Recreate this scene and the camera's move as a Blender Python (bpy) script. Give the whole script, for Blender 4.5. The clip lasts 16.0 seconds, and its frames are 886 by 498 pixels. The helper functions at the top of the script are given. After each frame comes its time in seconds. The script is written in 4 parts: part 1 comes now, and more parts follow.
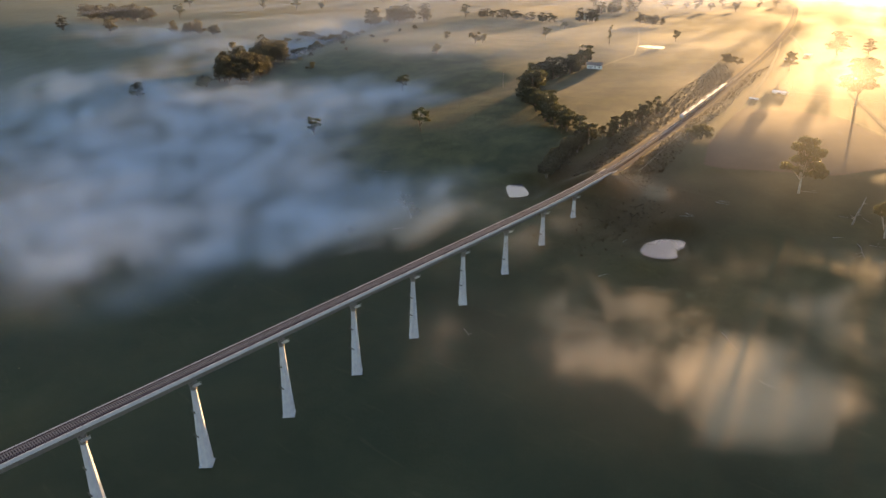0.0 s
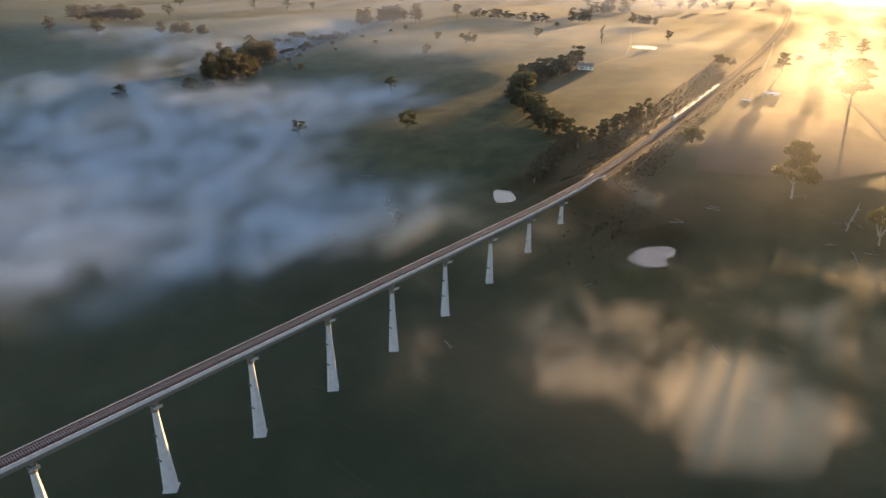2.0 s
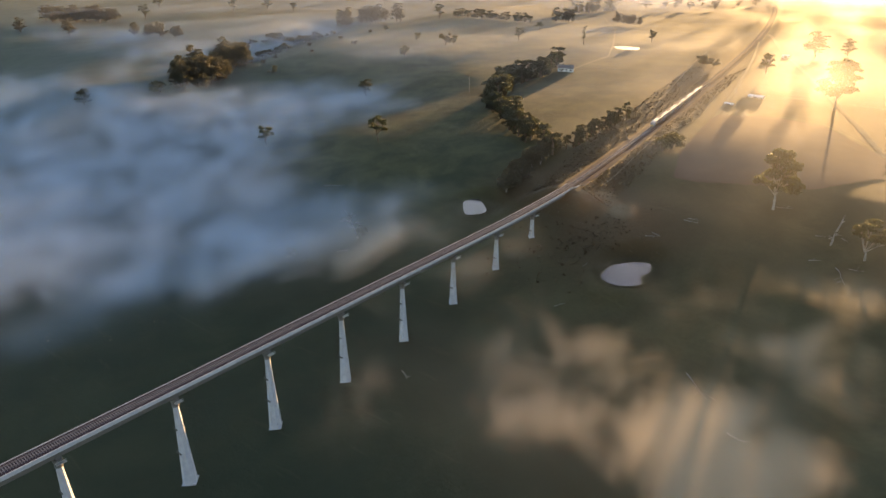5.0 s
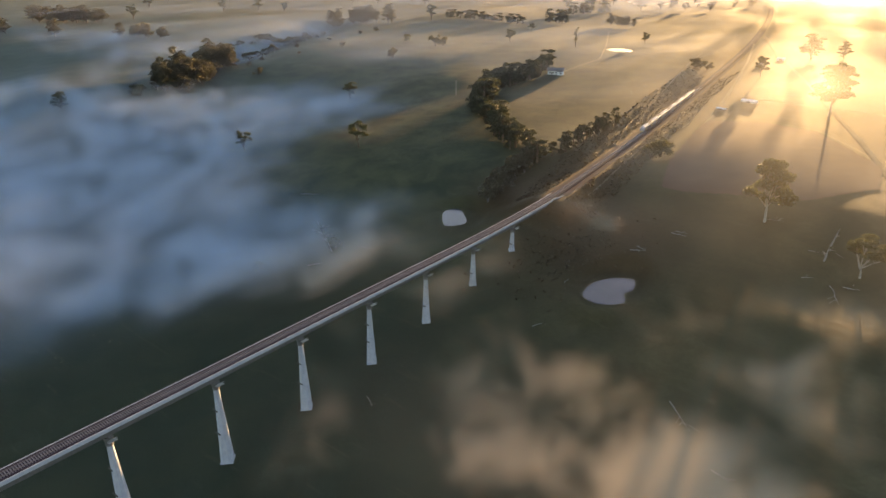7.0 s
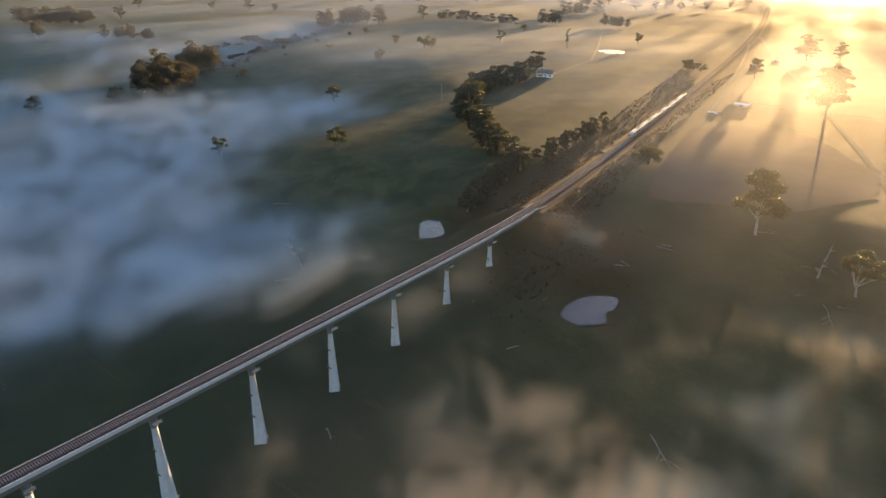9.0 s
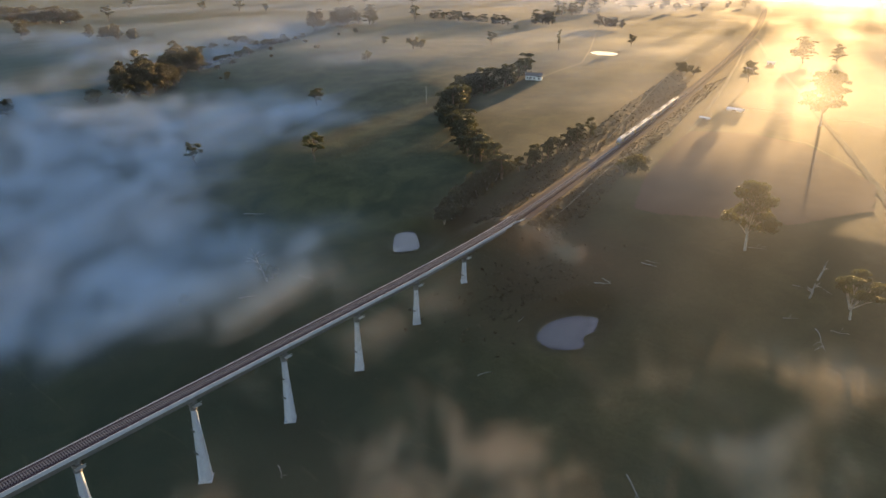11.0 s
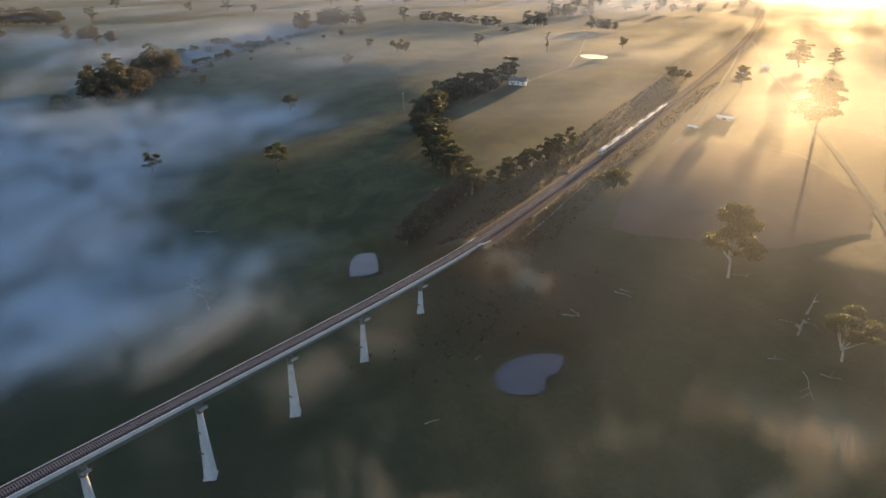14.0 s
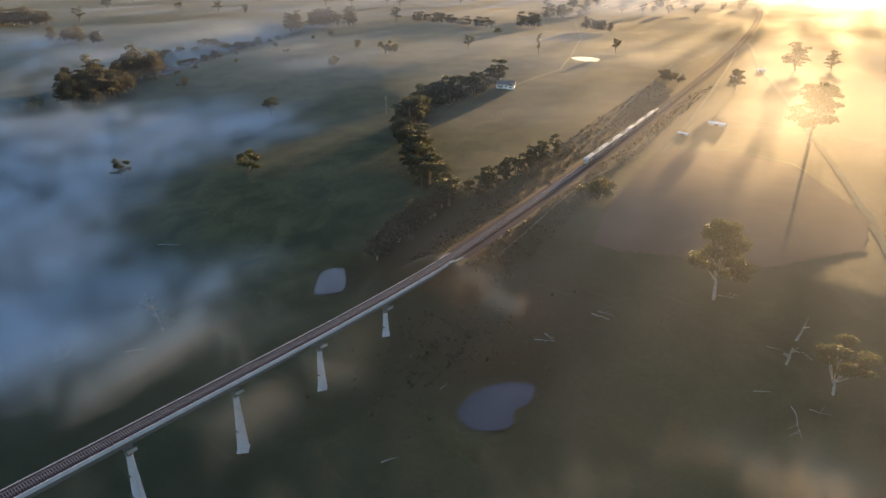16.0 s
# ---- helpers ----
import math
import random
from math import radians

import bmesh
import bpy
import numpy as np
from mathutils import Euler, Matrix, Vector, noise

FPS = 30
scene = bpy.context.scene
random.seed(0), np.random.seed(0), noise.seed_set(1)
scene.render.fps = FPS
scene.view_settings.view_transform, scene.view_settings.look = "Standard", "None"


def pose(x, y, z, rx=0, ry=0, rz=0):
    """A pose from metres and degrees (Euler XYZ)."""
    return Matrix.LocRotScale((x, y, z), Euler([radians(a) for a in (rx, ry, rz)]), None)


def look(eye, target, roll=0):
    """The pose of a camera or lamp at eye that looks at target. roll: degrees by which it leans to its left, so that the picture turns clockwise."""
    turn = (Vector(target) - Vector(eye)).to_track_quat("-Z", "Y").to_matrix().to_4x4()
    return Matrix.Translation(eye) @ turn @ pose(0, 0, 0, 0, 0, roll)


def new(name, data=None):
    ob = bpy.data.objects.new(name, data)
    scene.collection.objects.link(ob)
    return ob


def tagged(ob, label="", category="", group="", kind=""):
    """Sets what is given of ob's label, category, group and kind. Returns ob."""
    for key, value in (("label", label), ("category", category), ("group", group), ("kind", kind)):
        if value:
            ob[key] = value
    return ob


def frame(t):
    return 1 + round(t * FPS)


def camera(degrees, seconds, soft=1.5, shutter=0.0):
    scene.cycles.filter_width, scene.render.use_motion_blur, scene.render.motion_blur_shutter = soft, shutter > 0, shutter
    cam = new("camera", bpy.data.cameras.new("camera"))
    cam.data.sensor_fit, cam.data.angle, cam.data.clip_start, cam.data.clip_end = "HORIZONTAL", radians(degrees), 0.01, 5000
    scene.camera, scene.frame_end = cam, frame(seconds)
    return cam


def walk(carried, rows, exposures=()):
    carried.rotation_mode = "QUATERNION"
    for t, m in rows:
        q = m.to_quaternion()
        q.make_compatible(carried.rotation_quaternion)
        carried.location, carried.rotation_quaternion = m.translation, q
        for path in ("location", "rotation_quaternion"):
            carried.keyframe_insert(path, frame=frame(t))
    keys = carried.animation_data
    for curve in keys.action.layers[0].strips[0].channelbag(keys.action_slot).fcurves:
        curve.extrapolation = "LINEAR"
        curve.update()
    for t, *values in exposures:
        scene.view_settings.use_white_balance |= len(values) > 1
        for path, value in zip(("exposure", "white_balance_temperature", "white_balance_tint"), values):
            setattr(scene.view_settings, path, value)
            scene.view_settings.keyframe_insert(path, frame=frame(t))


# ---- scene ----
cam = camera(67.9, 16.0)
PATH = [
    (0, (163.96, -299.656, 113.86), (162.762, -298.266, 113.065), -0.1),
    (0.5, (163.433, -296.89, 113.836), (162.235, -295.5, 113.041), -0.1),
    (1, (162.873, -294.024, 113.828), (161.678, -292.631, 113.033), -0.1),
    (1.5, (162.328, -291.049, 113.822), (161.136, -289.653, 113.027), -0.1),
    (2, (161.809, -287.814, 113.822), (160.621, -286.416, 113.026), -0.1),
    (2.5, (161.3, -284.295, 113.841), (160.115, -282.895, 113.044), -0.2),
    (3, (160.837, -280.489, 113.855), (159.657, -279.085, 113.059), -0.2),
    (3.5, (160.389, -276.443, 113.877), (159.213, -275.035, 113.08), -0.2),
    (4, (159.861, -272.11, 113.886), (158.688, -270.7, 113.088), -0.2),
    (6.5, (156.835, -248.49, 113.668), (155.672, -247.071, 112.871), -0.2),
    (7, (156.256, -243.528, 113.642), (155.093, -242.11, 112.845), -0.1),
    (7.5, (155.687, -238.529, 113.623), (154.526, -237.109, 112.825), -0.1),
    (8, (155.089, -233.504, 113.587), (153.929, -232.083, 112.79), -0.1),
    (8.5, (154.51, -228.295, 113.532), (153.35, -226.875, 112.734), -0.1),
    (9, (153.991, -223.019, 113.475), (152.831, -221.599, 112.678), -0.2),
    (11.5, (151.191, -196.835, 113.24), (150.034, -195.412, 112.442), -0.1),
    (12, (150.667, -191.465, 113.182), (149.51, -190.042, 112.384), -0.1),
    (12.5, (150.213, -186.074, 113.13), (149.055, -184.651, 112.332), -0.1),
    (13, (149.807, -180.683, 113.092), (148.649, -179.26, 112.295), -0.1),
    (13.5, (149.396, -175.433, 113.041), (148.237, -174.01, 112.244), -0.1),
    (14, (148.922, -170.135, 113.001), (147.763, -168.713, 112.204), -0.1),
    (14.5, (148.465, -164.867, 112.987), (147.306, -163.445, 112.19), -0.1),
    (15, (148.062, -159.639, 112.98), (146.903, -158.218, 112.183), -0.1),
    (15.5, (147.671, -154.414, 112.984), (146.511, -152.994, 112.186), -0.1),
    (16, (147.235, -149.044, 112.979), (146.077, -147.622, 112.182), 0.0),
]
walk(cam, [(t, look(eye, target, roll)) for t, eye, target, roll in PATH], [(0.0, 2.74, 8000, 24), (8.0, 2.63, 7600, 22), (16.0, 2.48, 7000, 20)])

# ---- light ----
SUN_AZ, SUN_EL = radians(-9.5), radians(5.3)      # bearing from +y (clockwise positive), height over the horizon
world = bpy.data.worlds.new("sky")
scene.world = world
world.use_nodes = True
wn = world.node_tree
sky = wn.nodes.new("ShaderNodeTexSky")
sky.sky_type, sky.sun_disc = "NISHITA", False
sky.sun_elevation, sky.sun_rotation = SUN_EL, SUN_AZ
sky.dust_density, sky.air_density, sky.ozone_density = 0.8, 1.1, 2.2
wn.links.new(sky.outputs[0], wn.nodes["Background"].inputs[0])
wn.nodes["Background"].inputs[1].default_value = 0.13
sun = new("sun", bpy.data.lights.new("sun", "SUN"))
sun.data.energy, sun.data.angle, sun.data.color = 5.0, radians(0.6), (1.0, 0.69, 0.31)
sun_way = Vector((math.sin(SUN_AZ) * math.cos(SUN_EL), math.cos(SUN_AZ) * math.cos(SUN_EL), math.sin(SUN_EL)))
sun.rotation_euler = sun_way.to_track_quat("Z", "Y").to_euler()


# ---- materials ----
class Nodes:
    """A small builder for node materials."""

    def __init__(self, name):
        self.m = bpy.data.materials.new(name)
        self.m.use_nodes = True
        self.t = self.m.node_tree
        self.b = self.t.nodes["Principled BSDF"]
        self.out = self.t.nodes["Material Output"]
        self.obj = self.n("ShaderNodeTexCoord").outputs["Object"]
        self.pos = self.n("ShaderNodeNewGeometry").outputs["Position"]

    def n(self, kind):
        return self.t.nodes.new(kind)

    def put(self, sock, v):
        if isinstance(v, (int, float)):
            sock.default_value = v
        elif isinstance(v, tuple):
            sock.default_value = (*v, 1.0) if len(v) == 3 and sock.type == "RGBA" else v
        else:
            self.t.links.new(v, sock)

    def noise(self, scale, detail=4.0, rough=0.55, where=None, distort=0.0, stretch=None):
        x = self.n("ShaderNodeTexNoise")
        src = self.pos if where is None else where
        if stretch:
            mp = self.n("ShaderNodeMapping")
            self.put(mp.inputs["Vector"], src)
            mp.inputs["Rotation"].default_value = (0, 0, stretch[1])
            mp.inputs["Scale"].default_value = stretch[0]
            src = mp.outputs[0]
        self.put(x.inputs["Vector"], src)
        for k, v in (("Scale", scale), ("Detail", detail), ("Roughness", rough), ("Distortion", distort)):
            x.inputs[k].default_value = v
        return x.outputs["Fac"]

    def ramp(self, fac, stops):
        r = self.n("ShaderNodeValToRGB")
        self.put(r.inputs[0], fac)
        e = r.color_ramp.elements
        while len(e) < len(stops):
            e.new(0.5)
        for el, (p, c) in zip(e, stops):
            el.position = p
            el.color = (c, c, c, 1) if isinstance(c, (int, float)) else (*c, 1)
        return r.outputs[0]

    def mix(self, fac, a, b, how="MIX"):
        x = self.n("ShaderNodeMix")
        x.data_type, x.blend_type = "RGBA", how
        self.put(x.inputs[0], fac)
        self.put(x.inputs[6], a)
        self.put(x.inputs[7], b)
        return x.outputs[2]

    def math(self, op, a, b=0.0):
        x = self.n("ShaderNodeMath")
        x.operation = op
        self.put(x.inputs[0], a)
        self.put(x.inputs[1], b)
        return x.outputs[0]

    def attr(self, name):
        x = self.n("ShaderNodeAttribute")
        x.attribute_name = name
        return x.outputs["Fac"]

    def rand(self):
        return self.n("ShaderNodeObjectInfo").outputs["Random"]

    def island(self):
        return self.n("ShaderNodeNewGeometry").outputs["Random Per Island"]

    def bump(self, height, strength=0.4, dist=0.1):
        x = self.n("ShaderNodeBump")
        x.inputs["Strength"].default_value, x.inputs["Distance"].default_value = strength, dist
        self.put(x.inputs["Height"], height)
        self.t.links.new(x.outputs[0], self.b.inputs["Normal"])
        return x.outputs[0]

    def done(self, colour, rough=0.8, metal=0.0, spec=0.3):
        self.put(self.b.inputs["Base Color"], colour)
        self.put(self.b.inputs["Roughness"], rough)
        self.b.inputs["Metallic"].default_value = metal
        self.b.inputs["Specular IOR Level"].default_value = spec
        return self.m


def mat_plain(name, a, b, scale=1.5, rough=0.7, metal=0.0, fine=14.0, relief=0.25, spec=0.35):
    """Two tones mixed by coarse stains and fine grain, with a little relief."""
    k = Nodes(name)
    coarse, grain = k.noise(scale, 5, 0.6), k.noise(fine, 3, 0.6)
    c = k.mix(k.ramp(coarse, [(0.3, 0.0), (0.7, 1.0)]), a, b)
    c = k.mix(0.35, c, k.mix(grain, tuple(x * 0.55 for x in a), tuple(min(1.0, x * 1.35) for x in b)))
    k.bump(grain, relief, 0.03)
    return k.done(c, rough, metal, spec)


def mat_ground():
    k = Nodes("pasture")
    big = k.noise(0.006, 5, 0.6, distort=0.6)
    mid = k.noise(0.045, 6, 0.62, distort=0.4)
    fine = k.noise(0.6, 5, 0.7)
    blade = k.noise(3.5, 4, 0.75)
    green = k.mix(k.ramp(mid, [(0.35, 0.0), (0.65, 1.0)]), (0.019, 0.024, 0.012), (0.038, 0.043, 0.019))
    dry = k.mix(k.ramp(fine, [(0.3, 0.0), (0.7, 1.0)]), (0.095, 0.068, 0.028), (0.17, 0.13, 0.06))
    bare = k.attr("dry_warm")
    patch = k.math("ADD", k.math("MULTIPLY", k.ramp(mid, [(0.42, 0.0), (0.72, 1.0)]), 0.35), bare)
    patch = k.math("MULTIPLY", patch, k.ramp(big, [(0.25, 0.55), (0.7, 1.0)]))
    c = k.mix(patch, green, dry)
    c = k.mix(k.attr("scrub"), c, k.mix(fine, (0.032, 0.016, 0.008), (0.082, 0.041, 0.019)))
    # Shade over the foreground valley floor, painted in as near-black green.
    c = k.mix(k.attr("valley_shade"), c, k.mix(mid, (0.010, 0.015, 0.012), (0.018, 0.024, 0.017)))
    # Paler grass tone that grows with distance towards the west.
    c = k.mix(k.math("MULTIPLY", k.attr("far_pale"), k.ramp(mid, [(0.3, 0.55), (0.65, 1.0)])), c, (0.12, 0.13, 0.095))
    c = k.mix(k.ramp(blade, [(0.35, 0.55), (0.7, 0.0)]), c, (0.018, 0.026, 0.009))
    tracks = k.noise(0.03, 3, 0.5, stretch=((1, 9, 1), 0.5), distort=0.5)
    c = k.mix(k.ramp(tracks, [(0.66, 0.0), (0.7, 0.1), (0.74, 0.0)]), c, (0.12, 0.105, 0.06))
    k.bump(k.math("ADD", fine, k.math("MULTIPLY", blade, 0.5)), 0.6, 0.35)
    return k.done(c, 0.9, 0.0, 0.15)


def mat_leaf(name, a, b, dead=0.1):
    k = Nodes(name)
    c = k.mix(k.island(), a, b)
    c = k.mix(k.math("MULTIPLY", k.rand(), 0.35), c, tuple(x * 0.6 for x in a))
    c = k.mix(k.ramp(k.noise(0.9, 3, 0.6), [(0.5, 0.0), (0.75, dead * 2)]), c, (0.10, 0.07, 0.03))
    k.put(k.b.inputs["Base Color"], c)
    k.b.inputs["Roughness"].default_value = 0.65
    tr = k.n("ShaderNodeBsdfTranslucent")
    k.put(tr.inputs[0], k.mix(0.4, c, (0.10, 0.10, 0.025)))
    mx = k.n("ShaderNodeMixShader")
    mx.inputs[0].default_value = 0.3
    k.t.links.new(k.b.outputs[0], mx.inputs[1])
    k.t.links.new(tr.outputs[0], mx.inputs[2])
    k.t.links.new(mx.outputs[0], k.out.inputs[0])
    return k.m


def mat_mist(name, scale, lo, hi, peak, lobe, rough=0.75, colour=(0.46, 0.54, 0.66), thin=False, streak=0.0, sun_gold=None):
    """Drifting vapour: part clear, part cool scatter, with a soft forward lobe. streak: strength of the sun shafts
    drawn into its density; the last tone is low sunlight painted into the vapour.
    """
    k = Nodes(name)
    d = k.attr("vapour")
    if thin:
        shape = k.math("ADD", k.noise(scale, 3, 0.5, distort=0.25), k.math("MULTIPLY", k.math("SUBTRACT", d, 0.5), 0.5))
        cover = d
    else:
        n1, n2 = (k.noise(c, o, r, distort=w, stretch=((1, 1, 0.3), 0)) for c, o, r, w in ((scale, 7, 0.62, 0.45), (scale * 0.36, 3, 0.5, 0.4)))
        torn = k.math("SUBTRACT", k.math("ADD", k.math("MULTIPLY", n1, 1.15), k.math("MULTIPLY", n2, 0.6)), 0.875)
        torn = k.math("MULTIPLY", torn, k.math("ADD", k.math("MULTIPLY", k.attr("sun_gold"), 0.5), 0.55))
        shape = k.math("ADD", k.math("ADD", torn, 0.5), k.math("MULTIPLY", d, 0.27))
        cover = k.ramp(d, [(0.0, 0.0), (0.12, 0.1), (0.7, 1.0)])
    puff = k.n("ShaderNodeMapRange")
    puff.interpolation_type = "SMOOTHSTEP"
    k.put(puff.inputs["Value"], shape)
    puff.inputs["From Min"].default_value, puff.inputs["From Max"].default_value = lo, hi
    body = puff.outputs[0] if thin else k.math("ADD", k.math("MULTIPLY", puff.outputs[0], 0.93), 0.07)
    a = k.math("MULTIPLY", k.math("MULTIPLY", body, cover), peak)
    # Sun shafts painted into the vapour: density bands along the sun's bearing.
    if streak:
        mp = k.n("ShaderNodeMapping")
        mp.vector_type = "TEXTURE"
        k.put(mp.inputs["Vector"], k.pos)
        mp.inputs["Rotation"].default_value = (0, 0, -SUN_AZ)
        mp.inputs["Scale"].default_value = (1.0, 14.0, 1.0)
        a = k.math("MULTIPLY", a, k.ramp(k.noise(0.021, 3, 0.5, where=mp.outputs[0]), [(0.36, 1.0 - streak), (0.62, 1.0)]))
    dif, trl, gls = k.n("ShaderNodeBsdfDiffuse"), k.n("ShaderNodeBsdfTranslucent"), k.n("ShaderNodeBsdfAnisotropic")
    # Low gold sunlight is mixed into the vapour's own colour.
    if sun_gold:
        colour = k.mix(k.attr("sun_gold"), colour, sun_gold)
    k.put(dif.inputs[0], colour)
    k.put(trl.inputs[0], colour)
    k.put(gls.inputs[0], (0.9, 0.9, 0.9))
    gls.inputs["Roughness"].default_value = rough
    m1, m2, m3 = k.n("ShaderNodeMixShader"), k.n("ShaderNodeMixShader"), k.n("ShaderNodeMixShader")
    m1.inputs[0].default_value, m2.inputs[0].default_value = 0.4, lobe
    k.t.links.new(dif.outputs[0], m1.inputs[1])
    k.t.links.new(trl.outputs[0], m1.inputs[2])
    k.t.links.new(m1.outputs[0], m2.inputs[1])
    k.t.links.new(gls.outputs[0], m2.inputs[2])
    k.put(m3.inputs[0], a)
    k.t.links.new(k.n("ShaderNodeBsdfTransparent").outputs[0], m3.inputs[1])
    k.t.links.new(m2.outputs[0], m3.inputs[2])
    k.t.links.new(m3.outputs[0], k.out.inputs[0])
    return k.m


def mat_water():
    k = Nodes("pond_water")
    k.bump(k.noise(1.2, 3, 0.5), 0.05, 0.05)
    c = k.mix(k.noise(0.08, 4), (0.025, 0.022, 0.032), (0.045, 0.04, 0.052))
    return k.done(c, 0.12, 0.0, 0.16)


GROUND = mat_ground()
CONCRETE = mat_plain("concrete", (0.245, 0.262, 0.31), (0.35, 0.37, 0.42), 0.5, 0.8, 0, 6.0)
# Darker copy of CONCRETE; on the girders it paints in their shade.
CONCRETE_DARK = mat_plain("dark_concrete", (0.07, 0.07, 0.075), (0.13, 0.125, 0.125), 0.8, 0.85, 0, 6.0)
BALLAST = mat_plain("ballast", (0.013, 0.011, 0.017), (0.03, 0.025, 0.036), 0.7, 0.95, 0, 9.0, 0.8, 0.05)
SLEEPER = mat_plain("sleeper_concrete", (0.075, 0.075, 0.09), (0.15, 0.15, 0.17), 0.6, 0.9, 0, 14, 0.25, 0.05)
STEEL = mat_plain("rail_steel", (0.06, 0.052, 0.056), (0.13, 0.12, 0.125), 2.0, 0.6, 0.3)
GALV = mat_plain("galvanised_steel", (0.35, 0.35, 0.36), (0.5, 0.5, 0.5), 2.0, 0.45, 0.6)
EARTH = mat_plain("ploughed_earth", (0.045, 0.022, 0.013), (0.085, 0.047, 0.029), 0.05, 0.95, 0, 0.8, 0.8)
TRACKDIRT = mat_plain("dirt_road_surface", (0.075, 0.07, 0.035), (0.13, 0.115, 0.065), 0.1, 0.95, 0, 1.5, 0.5)
BARK = mat_plain("gum_bark", (0.13, 0.115, 0.1), (0.3, 0.27, 0.245), 0.7, 0.8, 0, 5.0, 0.6)
BARK_DARK = mat_plain("rough_bark", (0.07, 0.05, 0.038), (0.16, 0.12, 0.09), 0.7, 0.9, 0, 5.0, 0.6)
DEADWOOD = mat_plain("bleached_wood", (0.10, 0.092, 0.088), (0.23, 0.215, 0.205), 0.5, 0.8, 0, 4.0, 0.6)
WATER = mat_water()
LEAF_GUM = mat_leaf("gum_leaves", (0.022, 0.032, 0.012), (0.065, 0.07, 0.028))
LEAF_DARK = mat_leaf("cypress_leaves", (0.016, 0.021, 0.01), (0.05, 0.05, 0.022), 0.05)
LEAF_WOOD = mat_leaf("woodland_leaves", (0.028, 0.026, 0.014), (0.08, 0.062, 0.035), 0.15)
LEAF_SCRUB = mat_leaf("scrub_leaves", (0.05, 0.045, 0.016), (0.13, 0.10, 0.04), 0.2)
LEAF_BRACKEN = mat_leaf("bracken_fronds", (0.03, 0.017, 0.009), (0.07, 0.04, 0.02), 0.1)
WHITEWALL = mat_plain("white_weatherboard", (0.68, 0.68, 0.66), (0.82, 0.81, 0.79), 0.7, 0.6)
ROOFIRON = mat_plain("grey_roof_iron", (0.06, 0.055, 0.055), (0.11, 0.1, 0.1), 0.8, 0.7, 0.0)
PALEIRON = mat_plain("pale_roof_iron", (0.5, 0.52, 0.56), (0.68, 0.69, 0.72), 0.8, 0.4, 0.4)
DARKGLASS = mat_plain("dark_glass", (0.02, 0.02, 0.025), (0.04, 0.04, 0.05), 1.0, 0.1, 0, 8, 0.0, 0.6)
SILVER = mat_plain("silver_train_paint", (0.24, 0.24, 0.26), (0.32, 0.32, 0.34), 0.5, 0.5, 0.0, 6, 0.05)
PURPLE = mat_plain("purple_train_paint", (0.10, 0.035, 0.16), (0.14, 0.05, 0.2), 0.5, 0.35, 0, 6, 0.05)
BLACK = mat_plain("black_underframe", (0.02, 0.02, 0.02), (0.05, 0.045, 0.04), 1.0, 0.7)
YELLOW = mat_plain("yellow_cab_paint", (0.6, 0.4, 0.05), (0.7, 0.48, 0.07), 1.0, 0.4)
POSTWOOD = mat_plain("post_timber", (0.2, 0.17, 0.14), (0.36, 0.31, 0.26), 1.0, 0.85)
# The warm second tone of each is sunlight painted into the vapour.
MIST = mat_mist("valley_mist", 0.03, 0.58, 0.88, 0.245, 0.13, 0.6, colour=(0.50, 0.64, 0.82), sun_gold=(0.72, 0.47, 0.24))
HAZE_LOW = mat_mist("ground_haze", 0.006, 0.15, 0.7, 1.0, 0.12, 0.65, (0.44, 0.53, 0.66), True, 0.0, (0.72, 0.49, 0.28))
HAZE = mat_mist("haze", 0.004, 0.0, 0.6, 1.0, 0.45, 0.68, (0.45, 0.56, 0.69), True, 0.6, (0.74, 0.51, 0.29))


# ---- the lie of the land ----
def sm(t):
    t = max(0.0, min(1.0, t))
    return t * t * (3 - 2 * t)


def track_x(y):
    """The railway runs straight over the valley and bends slowly to the west at the viaduct's end and beyond."""
    if y < -50:
        return 0.0
    if y < 77:
        return -0.00044 * (y + 50) ** 2
    return -7.1 - 0.112 * (y - 77) - 0.00006 * (y - 77) ** 2


def track_z(y):
    d = max(0.0, y - 30)
    return 3.8 + (0.02 * d if d < 420 else 8.4 + 0.012 * (d - 420))


def bell(x, y, cx, cy, rx, ry):
    return math.exp(-((x - cx) / rx) ** 2 - ((y - cy) / ry) ** 2)


def broad(x, y):
    """The large shape of the valley."""
    h = -10 + 22 * math.tanh((y - 8) / 115) + 9 * sm((y - 100) / 400)
    h += -17 * bell(x, y, -420, 160, 190, 130) + 11 * bell(x, y, -540, -10, 150, 80)
    h += -7 * bell(x, y, -285, 80, 110, 110) - 3 * bell(x, y, -60, 20, 50, 50)
    s, t = (x + 600) * 0.894 + (y - 240) * 0.447, (x + 600) * -0.447 + (y - 240) * 0.894
    h -= 18 * math.exp(-(s / 50) ** 2) * sm((t + 60) / 80) * sm((420 - t) / 120)
    far = sm((math.hypot(x, y) - 350) / 500)
    return h + far * (3 * math.sin(x / 170 + 1.3) * math.sin(y / 210) + 2 * math.sin((x + y) / 97))


def natural(x, y):
    return broad(x, y) + 0.5 * math.sin(x / 31) * math.sin(y / 27 + 1)


POOLS = [(53.0, -7.0, 12.5, 20.0), (-50.0, 17.0, 14.0, 16.0), (-187.0, 505.0, 25.0, 20.0)]


